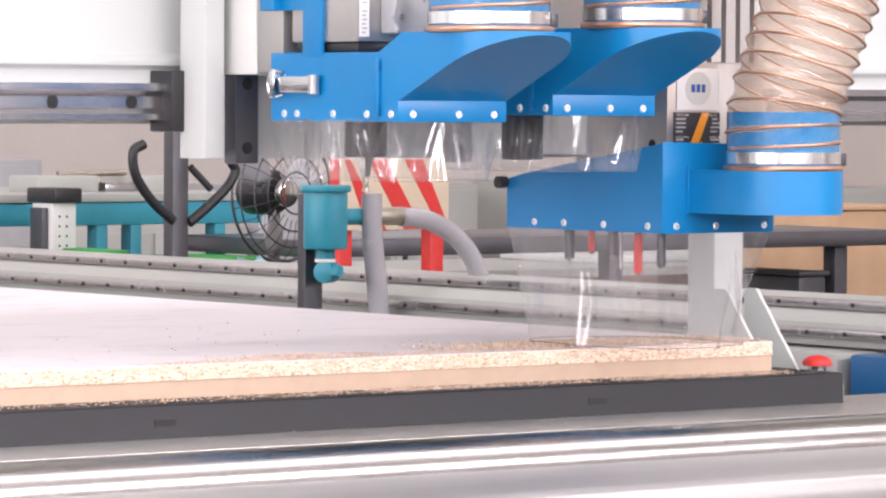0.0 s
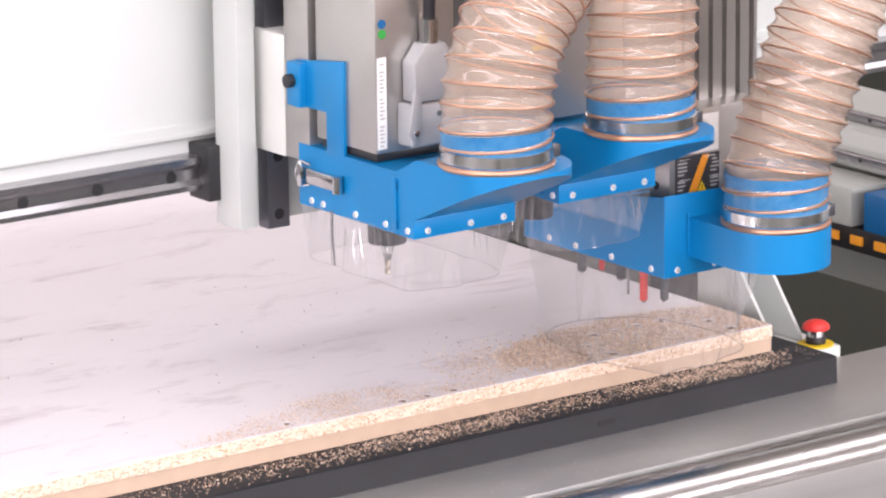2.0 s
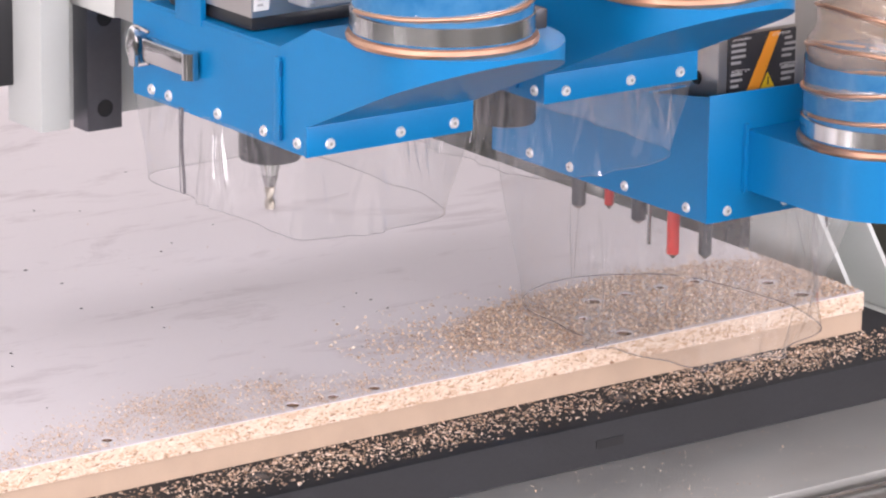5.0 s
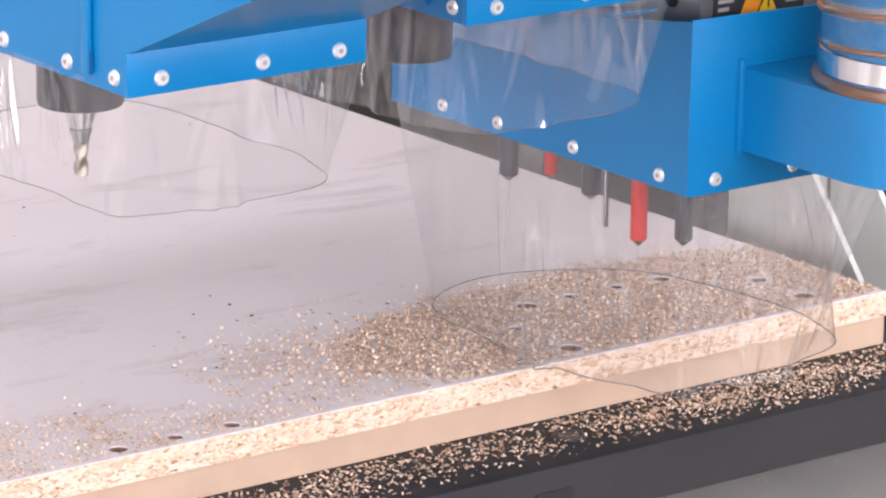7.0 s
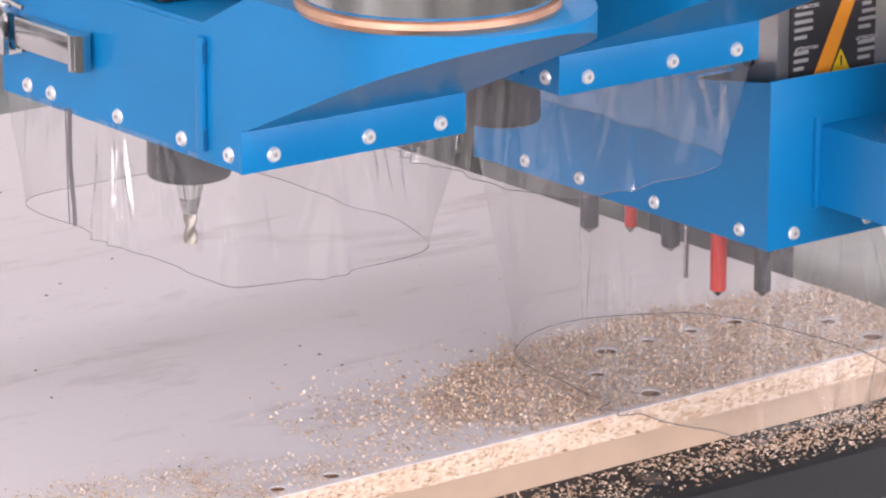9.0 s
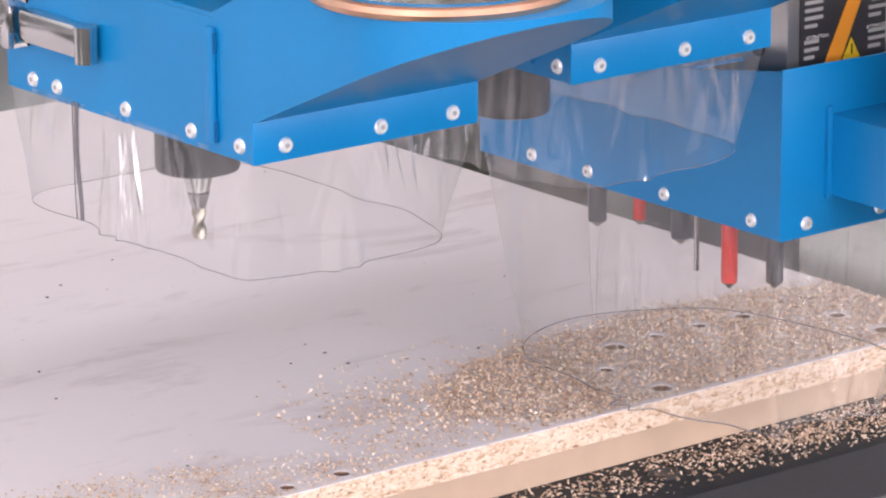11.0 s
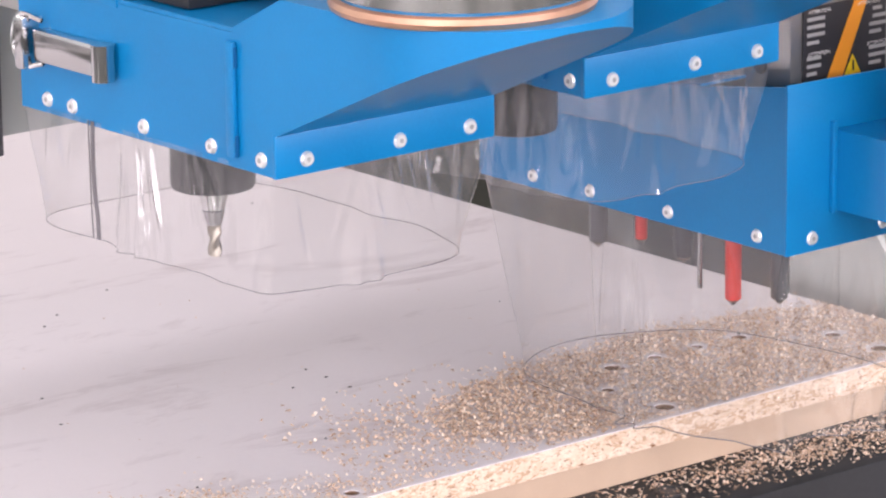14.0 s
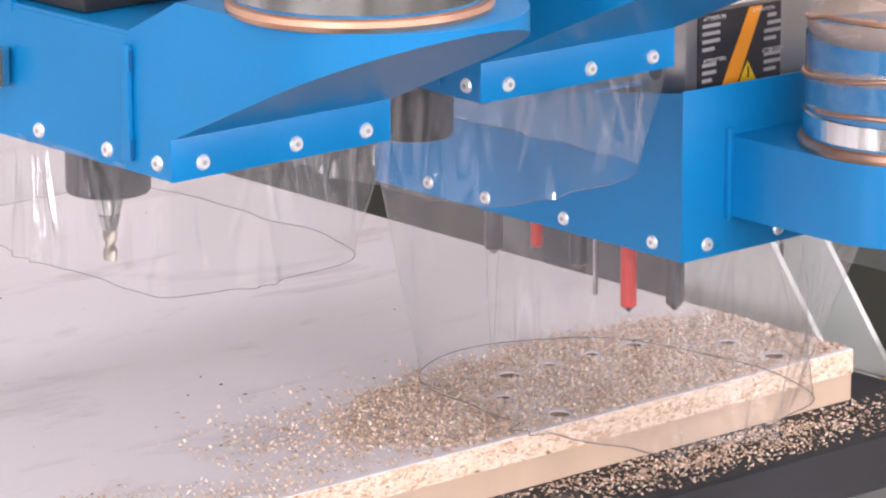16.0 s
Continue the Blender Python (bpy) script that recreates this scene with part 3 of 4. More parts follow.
def skirt(parent, cx, cy, hx, hy, zt, hem_z, bx, by, power, folds, seed, front=1.0, left=1.0, flare=0.0045):
    """A clear film curtain: square at the top, rounded at the hem, with soft creases that run down from its screws."""
    rnd = random.Random(seed)
    ph = [(rnd.uniform(0, 6.28), rnd.choice((3, 5, 7, 9, 11)), rnd.uniform(0.3, 1)) for _ in range(5)]
    ridges = [(rnd.uniform(2.6, 6.0), rnd.uniform(-0.22, 0.22), rnd.uniform(0.012, 0.04), rnd.uniform(0.5, 1.7) * rnd.choice((-1, 1))) for _ in range(18)]
    flutes = [(rnd.uniform(2.8, 5.0), rnd.uniform(-0.15, 0.15), rnd.uniform(0.04, 0.10), rnd.uniform(0.6, 1.6)) for _ in range(9)]
    n, m = 620, 22
    own = bmesh.new()
    rows = []
    for j in range(m + 1):
        v = j / m
        row = []
        for i in range(n):
            a = 2 * math.pi * i / n
            c, s = math.cos(a), math.sin(a)
            rt = 1 / max(abs(c) / hx, abs(s) / hy)
            fy = by * (front if s < 0 else 1.0)
            fx = bx * (left if c < 0 else 1.0)
            rb = 1 / ((abs(c) / fx) ** power + (abs(s) / fy) ** power) ** (1 / power)
            w = v ** 0.9
            r = rt * (1 - w) + rb * w
            f = sum(q * math.sin(k * a + p + v * 1.3) for p, k, q in ph)
            r += folds * v * (1 - 0.5 * v) * f
            # narrow slanting creases
            for q, sl, wd, am in ridges:
                d = (a - q - sl * v + math.pi) % (2 * math.pi) - math.pi
                r += am * folds * math.exp(-(d / wd) ** 2) * math.sin(math.pi * min(1, 0.15 + v)) * v ** 0.5
            # flutes that open towards the hem
            for q, sl, wd, am in flutes:
                d = (a - q - sl * v + math.pi) % (2 * math.pi) - math.pi
                r += flare * am * math.exp(-(d / wd) ** 2) * v ** 1.7
            # sharp creases near the corners
            for ca in (0.9, 2.25, 4.05, 5.4):
                d = (a - ca)
                r += 0.7 * folds * math.exp(-(d / 0.33) ** 2) * math.sin(38 * d + 2 * v) * math.sin(math.pi * min(1, v * 1.2))
            hz = hem_z(cx + rb * c, cy + rb * s)
            row.append(own.verts.new(H(cx + r * c, cy + r * s, zt + (hz - zt) * v)))
        rows.append(row)
    for j in range(m):
        for i in range(n):
            own.faces.new((rows[j][i], rows[j][(i + 1) % n], rows[j + 1][(i + 1) % n], rows[j + 1][i]))
    hem = [v.co.copy() for v in rows[-1]]
    k = int(n * 0.41)
    edge = [rows[j][k].co.copy() + Vector((-0.0006, 0, 0)) for j in range(m + 1)]
    edge2 = [rows[j][k - 4].co.copy() + Vector((-0.0006, 0, 0)) for j in range(m + 1)]
    sk = part("skirt", own, GLASSFILM, parent, "clear flexible plastic film curtain", angle=80)
    part("hem", sweep(hem + [hem[0]], 0.00045 if hem[0].z < 0.05 else 0.00025, 5), FILMEDGE, sk, "dark cut edge of the film")
    if seed == 5:
        part("overlap", sweep(edge, 0.0013, 6), FILMEDGE, sk, "overlapping end of the film")
        part("overlap", sweep(edge2, 0.0004, 6), FILMEDGE, sk)
    return sk


def latch():
    x = -0.601
    root = h1
    lt = part("latch", box(x - 0.010 + HX, x + HX, 0.118, 0.180, 0.276 + HZ, 0.296 + HZ, 0.003), CHROME, root, "chrome toggle latch")
    part("hook", cyl(H(x - 0.008, 0.110, 0.275), (0, 0, 1), 0.007, 0.022, 16), CHROME, lt)
    part("bail", sweep(spline([H(x - 0.004, 0.178, 0.300), H(x - 0.010, 0.192, 0.303), H(x - 0.012, 0.198, 0.288), H(x - 0.010, 0.192, 0.272), H(x - 0.004, 0.178, 0.274)], 8), 0.0016, 8), CHROME, lt)
    part("catch", box(x - 0.013 + HX, x + HX, 0.186, 0.196, 0.270 + HZ, 0.302 + HZ, 0.002), CHROME, lt)
    br = [(0.105, 0.318), (0.143, 0.318), (0.143, 0.374), (0.214, 0.374), (0.214, 0.432), (0.105, 0.446)]
    b2 = part("bracket", prism([(p[0], p[1] + HZ) for p in br], 'x', x - 0.001 + HX, x + 0.004 + HX, None, 0.0006), BLUE, root, "blue flat bracket")
    part("bracket_fold", box(x - 0.012 + HX, x + 0.004 + HX, 0.186, 0.216, 0.374 + HZ, 0.432 + HZ, 0.002), BLUE, b2)
    part("bolt", cyl(H(x - 0.012, 0.203, 0.408), (-1, 0, 0), 0.009, 0.010, 18, bev=0.001), BLACK, b2)


def spindle(cx, cy, label, full):
    root = thing("spindle", H(cx, cy, 0.2), label, "spindle", "spindles of the head")
    part("nose", cyl(H(cx, cy, 0.200 if full else 0.188), (0, 0, 1), 0.0255, 0.060, 40, bev=0.003), BLACK, root, "black spindle nose")
    if not full:
        part("motor_body", box(cx - 0.062 + HX, cx + 0.062 + HX, 0.060, 0.184, 0.330 + HZ, 0.70 + HZ, 0.003), ALU, root, "brushed aluminium motor body")
        part("hazard_sign", prism([(cx - 0.045 + HX, 0.425 + HZ), (cx - 0.010 + HX, 0.425 + HZ), (cx - 0.0275 + HX, 0.456 + HZ)], 'y', 0.0585, 0.0595), YELLOW, root, "yellow warning triangle")
        return root
    co = part("collet", cyl(H(cx, cy, 0.186), (0, 0, 1), 0.0062, 0.0145, 24, r2=0.0105), CHROME, root, "steel collet cone")
    part("collet_neck", cyl(H(cx, cy, 0.177), (0, 0, 1), 0.0044, 0.009, 20, r2=0.0068), STEEL, co)
    # fluted bit
    own = bmesh.new()
    rows = []
    for j in range(24):
        z = 0.158 + 0.020 * j / 23
        tw = j * 0.22
        rows.append([own.verts.new(H(cx + 0.0036 * (1 - 0.22 * math.cos(2 * (k / 16 * 6.283 - tw))) * math.cos(k / 16 * 6.283), cy + 0.0036 * (1 - 0.22 * math.cos(2 * (k / 16 * 6.283 - tw))) * math.sin(k / 16 * 6.283), z)) for k in range(16)])
    for j in range(23):
        for k in range(16):
            own.faces.new((rows[j][k], rows[j][(k + 1) % 16], rows[j + 1][(k + 1) % 16], rows[j + 1][k]))
    own.faces.new(rows[0])
    part("router_bit", own, BRASS, root, "fluted router bit")
    if full:
        # the shade of the recess under the motor, put in as a black slab
        part("recess_slab", box(cx - 0.058 + HX, cx + 0.060 + HX, 0.046, 0.168, 0.3238 + HZ, 0.336 + HZ, 0.004), BLACK, root, "black slab for the dark recess under the motor")
        part("motor_body", box(cx - 0.062 + HX, cx + 0.062 + HX, 0.040, 0.172, 0.336 + HZ, 0.70 + HZ, 0.003), ALU, root, "brushed aluminium motor body")
        f = part("data_strip", box(cx - 0.060 + HX, cx - 0.046 + HX, 0.0388, 0.0398, 0.342 + HZ, 0.46 + HZ), WHITE, root, "white printed strip")
        for k in range(22):
            z = 0.346 + k * 0.005
            if k % 7 == 6:
                continue
            part("print", box(cx - 0.057 + HX, cx - (0.050 if k % 2 else 0.052) + HX, 0.0380, 0.0385, z + HZ, z + 0.0016 + HZ), GREYINK, f)
        c = part("connector", box(cx - 0.030 + HX, cx + 0.050 + HX, 0.008, 0.040, 0.345 + HZ, 0.400 + HZ, 0.005, seg=3), CASTGREY, root, "grey cast cable connector")
        part("connector_hood", prism([(cx - 0.022 + HX, 0.402 + HZ), (cx + 0.042 + HX, 0.402 + HZ), (cx + 0.042 + HX, 0.452 + HZ), (cx + 0.026 + HX, 0.475 + HZ), (cx - 0.004 + HX, 0.475 + HZ), (cx - 0.022 + HX, 0.452 + HZ)], 'y', 0.010, 0.038, None, 0.003), CASTGREY, c)
        part("lever", prism([(cx - 0.036 + HX, 0.366 + HZ), (cx - 0.026 + HX, 0.350 + HZ), (cx - 0.016 + HX, 0.366 + HZ), (cx - 0.016 + HX, 0.408 + HZ), (cx - 0.026 + HX, 0.420 + HZ)], 'y', 0.004, 0.010, None, 0.001), CASTGREY, c)
        part("pivot", cyl(H(cx - 0.026, 0.004, 0.365), (0, -1, 0), 0.0035, 0.003, 14), CHROME, c)
        part("pivot", cyl(H(cx + 0.012, 0.008, 0.386), (0, -1, 0), 0.0035, 0.003, 14), CHROME, c)
        part("cable_gland", cyl(H(cx + 0.010, 0.024, 0.475), (0, 0, 1), 0.012, 0.03, 20), CHROME, c)
        part("cable", sweep(spline([H(cx + 0.010, 0.024, 0.50), H(cx + 0.012, 0.02, 0.56), H(cx + 0.04, 0.03, 0.66), H(cx + 0.10, 0.08, 0.74)], 14), 0.008, 12), BLACK, c)
        for dx, dz, mt in ((-0.052, 0.49, GREEN), (-0.052, 0.503, TRAYBLUE)):
            part("dot_sticker", cyl(H(cx + dx, 0.0395, dz), (0, -1, 0), 0.006, 0.0008, 20), mt, root)
    return root


# each unit hangs at its own height on the carriage
h1, ax0, ax1, acy = hood(-0.522, -0.042, "dust_hood", "blue painted sheet-metal dust hood with latch over a spindle", True)
hose("suction_hose", -0.535, acy + 0.008, 0.370, [(-0.535, acy + 0.008, 0.371), (-0.534, acy + 0.008, 0.42), (-0.520, acy + 0.010, 0.48), (-0.480, acy + 0.020, 0.54), (-0.405, acy + 0.045, 0.60), (-0.30, acy + 0.09, 0.65), (-0.15, acy + 0.16, 0.70)], "clear ribbed suction hose with copper spiral, bending away")
skirt(h1, -0.522, 0.083, 0.079, 0.125, 0.246, lambda x, y: 0.174, 0.081, 0.126, 5.0, 0.0036, 5)
latch()
spindle(-0.535, 0.106, "aluminium spindle with black nose and fluted router bit", True)
HZ = 0.051
h2, bx0, bx1, bcy = hood(-0.283, -0.031, "dust_hood", "blue painted sheet-metal dust hood over a second spindle", False)
hose("suction_hose", -0.296, bcy + 0.008, 0.370, [(-0.296, bcy + 0.008, 0.371), (-0.296, bcy + 0.008, 0.42), (-0.290, bcy + 0.012, 0.50), (-0.272, bcy + 0.03, 0.60), (-0.24, bcy + 0.06, 0.74), (-0.2, bcy + 0.1, 0.86)], "clear ribbed suction hose with copper spiral, nearly upright")
skirt(h2, -0.283, 0.094, 0.079, 0.125, 0.246, lambda x, y: 0.176, 0.081, 0.126, 4.5, 0.0042, 9)
spindle(-0.291, 0.112, "second aluminium spindle with black nose", False)
HZ = 0.061


def drill_hood():
    x0, x1, y0, y1 = -0.147, 0.036, 0.017, 0.322
    root = thing("drill_hood", H(-0.055, 0.17, 0.088), "blue painted sheet-metal dust hood over a drilling unit", "dust hood", "dust hoods of the head")
    t = 0.002
    side = [(y0, 0.088), (y1, 0.088), (y1, 0.150), (y1 - 0.03, 0.157), (y0, 0.199)]

    def hz(ps):
        return [(p[0] + HY, p[1] + HZ) for p in ps]
    part("side_sheet", prism(hz(side), 'x', x0 + HX, x0 + t + HX), BLUE, root, smooth=False)
    part("side_sheet", prism(hz(side), 'x', x1 - t + HX, x1 + HX), BLUE, root, smooth=False)
    bm = prism(hz([(y1, 0.148), (y1, 0.150), (y1 - 0.03, 0.157), (0.10, 0.1875), (0.10, 0.1855)]), 'x', x0 + t + HX, x1 - t + HX)
    part("top_sheet", bm, BLUE, root, smooth=False)
    part("back_sheet", box(x0 + t + HX, x1 - t + HX, y1 - t, y1, 0.088 + HZ, 0.148 + HZ), BLUE, root, smooth=False)
    part("front", prism([(x0 - 0.0008 + HX, 0.0875 + HZ), (x1 + 0.0008 + HX, 0.0875 + HZ), (x1 + 0.0008 + HX, 0.197 + HZ), (x0 - 0.0008 + HX, 0.2005 + HZ)], 'y', y0 - t, y0 + 0.0002, None, 0.0008), BLUE, root, "folded blue front")
    # rounded outlet box on the front
    cx, cy, R = -0.033, -0.078, 0.0735
    out = [(cx + R, y0 - t - 0.0003), (cx - R, y0 - t - 0.0003)]
    for i in range(33):
        a = math.pi + math.pi * i / 32
        out.append((cx + R * math.cos(a), cy + R * math.sin(a)))
    own = prism([(p[0] + HX, p[1] + HY) for p in out], 'z', 0.113 + HZ, 0.166 + HZ)
    part("outlet_box", own, BLUE, root, "round-ended blue outlet box", angle=25)
    part("weld", box(cx - R - 0.0035 + HX, cx - R + 0.001 + HX, y0 - 0.006, y0 - 0.0015, 0.111 + HZ, 0.172 + HZ, 0.0015), BLUE, root, "painted weld bead")
    hose_neck(root, cx, cy, 0.166, 0.069, 0.072)
    add_screws(root, [H(x0, y, 0.0965) for y in (0.265, 0.206, 0.128, 0.043)], (-1, 0, 0))
    add_screws(root, [H(x, y0 - t, 0.0965) for x in (-0.125, -0.060, 0.020)], (0, -1, 0))
    part("knob", cyl(H(x0, 0.325, 0.146), (-1, 0, 0), 0.008, 0.014, 16, bev=0.001), BLACK, root)
    # the hem just clears the board
    skirt(root, -0.055, 0.1695, 0.0905, 0.1515, 0.091, lambda x, y: 0.0035 - HZ, 0.130, 0.170, 2.7, 0.0030, 3, 0.65, 0.66, 0.011)
    return cx, cy


dcx, dcy = drill_hood()
hose("suction_hose", dcx, dcy, 0.190, [(dcx, dcy, 0.191), (dcx + 0.002, dcy, 0.24), (dcx + 0.022, dcy - 0.004, 0.30), (dcx + 0.060, dcy - 0.008, 0.39), (dcx + 0.110, dcy - 0.010, 0.49), (dcx + 0.19, dcy, 0.66)], "clear ribbed suction hose with copper spiral, leaning outwards")


def lettering(words, size, at, parent):
    """Upright words facing the front."""
    cu = bpy.data.curves.new("lettering", 'FONT')
    cu.body, cu.size = words, size
    ob = new("lettering", cu)
    bpy.context.view_layer.update()
    me = bpy.data.meshes.new_from_object(ob.evaluated_get(bpy.context.evaluated_depsgraph_get()))
    bpy.data.objects.remove(ob)
    me.transform(Matrix.Translation(at - root_of(parent)) @ Matrix.Rotation(radians(90), 4, 'X'))
    me.materials.append(WHITE)
    o2 = new("lettering", me)
    o2.parent = parent
    return o2


def drills():
    root = thing("drilling_unit", H(-0.04, 0.13, 0.19), "silver drilling unit with a row of red and black drill bits", "drilling unit")
    part("body", box(-0.104 + HX, 0.060 + HX, 0.058, 0.213, 0.120 + HZ, 0.300 + HZ, 0.003), ALU, root, "brushed aluminium gearbox")
    part("bolt_recess", cyl(H(-0.1045, 0.085, 0.197), (-1, 0, 0), 0.006, 0.0012, 18), HOLESHADE, root)
    sp = ((0.057, 0.046, 0.0058, DARKSTEEL), (0.101, 0.036, 0.0055, RED), (0.150, 0.056, 0.0065, DARKSTEEL), (0.192, 0.060, 0.0042, RED), (0.236, 0.050, 0.0065, DARKSTEEL))
    for y, z, r, mt in sp:
        d = part("drill_bit", cyl(H(-0.113, y, z), (0, 0, 1), r, 0.118 - z, 20, bev=0.0008), mt, root, "red coated drill" if mt is RED else "dark steel drill")
        part("chuck", cyl(H(-0.113, y, 0.086), (0, 0, 1), r * 1.35, 0.034, 20, bev=0.001), DARKSTEEL, d)
        part("tip", cyl(H(-0.113, y, z - 0.004), (0, 0, 1), 0.001, 0.004, 16, r2=r * 0.9), STEEL, d)
    part("drill_bit", cyl(H(-0.120, 0.150 - 0.024, 0.040), (0, 0, 1), 0.0018, 0.08, 12), STEEL, root, "thin steel drill")
    # label
    lb = part("warning_label", box(-0.094 + HX, -0.018 + HX, 0.0564, 0.0576, 0.186 + HZ, 0.237 + HZ), INK, root, "black warning label with an orange stripe")
    part("stripe", prism([(-0.073 + HX, 0.1865 + HZ), (-0.059 + HX, 0.1865 + HZ), (-0.036 + HX, 0.2365 + HZ), (-0.048 + HX, 0.2365 + HZ)], 'y', 0.0556, 0.0562), ORANGE, lb)
    part("triangle", prism([(-0.058 + HX, 0.1865 + HZ), (-0.042 + HX, 0.1865 + HZ), (-0.050 + HX, 0.201 + HZ)], 'y', 0.0548, 0.0554), YELLOW, lb)
    part("mark", box(-0.0506 + HX, -0.0494 + HX, 0.0542, 0.0546, 0.190 + HZ, 0.197 + HZ), INK, lb)
    for xa, n in ((-0.091, 0), (-0.034, 1)):
        for row in range(9):
            if row in (0, 5):
                continue
            z = 0.234 - row * 0.0052
            w = 0.016 if row % 4 else 0.011
            if n == 0 and z < 0.205:
                w *= 0.8
            if n == 1 and z > 0.225:
                w *= 0.7
            part("print", box(xa + (0.003 if n and z > 0.22 else 0) + HX, xa + w + HX, 0.0558, 0.0562, z - 0.0012 + HZ, z + 0.0012 + HZ), GREYINK, lb)
    for xa, za in ((-0.091, 0.2325), (-0.046, 0.2325), (-0.091, 0.2045), (-0.037, 0.2045)):
        lettering("ATTENTION", 0.0036, H(xa + 0.0005, 0.0553, za), lb)
    pl = part("logo_plate", box(-0.090 + HX, -0.02 + HX, 0.0560, 0.0576, 0.240 + HZ, 0.292 + HZ, 0.0005), WHITE, root, "white plate with a round maker's mark")
    dsc = part("mark_disc", cyl(H(-0.055, 0.0558, 0.267), (0, -1, 0), 0.021, 0.0006, 36), GREYPAINT, pl)
    for k in range(3):
        part("mark_bar", box(-0.067 + k * 0.0085 + HX, -0.061 + k * 0.0085 + HX, 0.0546, 0.0550, 0.262 + HZ, 0.272 + HZ), LOGOBLUE, dsc)


drills()


# ---- shavings ----
def flakes(name, n, place, size, label, seed, z):
    """Loose curled shavings, too many to count, in one mesh."""
    rnd = random.Random(seed)
    vs, fs = [], []
    while len(fs) < n * 2:
        p = place(rnd)
        if p is None:
            continue
        x, y = p
        L, w = rnd.uniform(0.5, 1.3) * size, rnd.uniform(0.25, 0.6) * size
        m = Matrix.Translation((x, y, z + rnd.uniform(0.1, 0.45) * size)) @ Euler((rnd.uniform(-0.45, 0.45), rnd.uniform(-0.45, 0.45), rnd.uniform(0, 6.28))).to_matrix().to_4x4()
        c = rnd.uniform(-0.3, 0.5) * L
        k = len(vs)
        for a, b, h in ((-L / 2, -w / 2, 0), (-L / 2, w / 2, 0), (0, w / 2, c), (0, -w / 2, c), (L / 2, w / 2, 0), (L / 2, -w / 2, 0)):
            q = m @ Vector((a, b, h))
            vs.append((q.x, q.y, max(z + 0.0002, q.z)))
        fs += [(k, k + 1, k + 2, k + 3), (k + 3, k + 2, k + 4, k + 5)]
    me = bpy.data.meshes.new(name)
    me.from_pydata(vs, [], fs)
    me.materials.append(FLAKE)
    return tagged(new(name, me), label, "shavings", kind="stuff")


def heap(rnd):
    """Fan of dust round the drilled holes, denser inside."""
    u, v = rnd.uniform(-0.45, -0.006), rnd.uniform(0.016, 0.19)
    x, y = 1.17 * u + 0.006, 1.17 * v - 0.015
    d = ((u + 0.165) / 0.215) ** 2 + ((v - 0.072) / 0.086) ** 2
    e = ((u + 0.33) / 0.11) ** 2 + ((v - 0.07) / 0.07) ** 2
    den = max(1.0 if d < 0.8 else math.exp(-(d - 0.8) * 6), 0.55 * math.exp(-e * 1.6))
    den *= 0.7 + 0.6 * max(0, noise.noise((x * 28, y * 28, 0.3)) + 0.4)
    for hx, hy, r in HOLES:
        if (x - hx) ** 2 + (y - hy) ** 2 < (r + 0.0035) ** 2:
            return None
    return (x, y) if rnd.random() < den else None


def heap2(rnd):
    x = rnd.uniform(-0.98, -0.48)
    y = rnd.uniform(0.003, 0.12)
    top = 0.085 * math.exp(-((x + 0.72) / 0.15) ** 2) + 0.012
    den = 1.0 if y < top else math.exp(-(y - top) * 90)
    den *= 0.3 + max(0, noise.noise((x * 20, y * 20, 4.3)) + 0.4)
    for hx, hy, r in HOLES:
        if (x - hx) ** 2 + (y - hy) ** 2 < (r + 0.0035) ** 2:
            return None
    return (x, y) if rnd.random() < den else None


def trail(rnd):
    x = rnd.uniform(-1.25, 0.045)
    y = rnd.uniform(-0.070, -0.001)
    den = 0.9 * math.exp(-((x + 0.16) / 0.13) ** 2) + 0.45 * math.exp(-((x + 0.60) / 0.22) ** 2) + 0.12 * (x < 0)
    den *= math.exp(-((y + 0.026) / 0.028) ** 2) * (0.5 + max(0, noise.noise((x * 30, y * 50, 9)) + 0.3))
    return (x, y) if rnd.random() < den else None


def scatter(rnd):
    return (rnd.uniform(-1.2, 0.0), rnd.uniform(0.0, 0.6) ** 1.0)


def ledge_dust(rnd):
    x, y = rnd.uniform(-1.0, 0.18), rnd.uniform(-0.215, -0.080)
    return (x, y) if noise.noise((x * 9, y * 20, 2)) > -0.1 else None


flakes("wood_shavings", 15500, heap, 0.0032, "fine brown wood shavings scattered round drilled holes", 3, 0.0)
flakes("wood_dust", 3600, heap2, 0.0024, "thin drift of wood dust along the board edge", 4, 0.0)
flakes("edge_shavings", 5200, trail, 0.0029, "pale curled wood shavings lying on the black bed", 5, -0.039)
flakes("stray_dust", 140, scatter, 0.0016, "a few stray specks of dust on the white board", 6, 0.0)
flakes("ledge_dust", 700, ledge_dust, 0.0018, "sparse dust on the metal ledge", 7, -0.0782)

rs = random.Random(21)
vs, fs = [], []
for k in range(46):
    x, y, r = rs.uniform(-1.15, -0.05), rs.uniform(0.05, 0.75), rs.uniform(0.0007, 0.0017)
    q = len(vs)
    for i in range(5):
        a = i * 1.256 + rs.uniform(-0.3, 0.3)
        vs.append((x + r * rs.uniform(0.8, 1.8) * math.cos(a), y + r * math.sin(a), 0.0003))
    vs.append((x, y, 0.0012))
    fs += [(q + i, q + (i + 1) % 5, q + 5) for i in range(5)]
sm = bpy.data.meshes.new("dark_specks")
sm.from_pydata(vs, [], fs)
sm.materials.append(INK)
tagged(new("dark_specks", sm), "tiny dark specks of grit on the white board", "grit", kind="stuff")


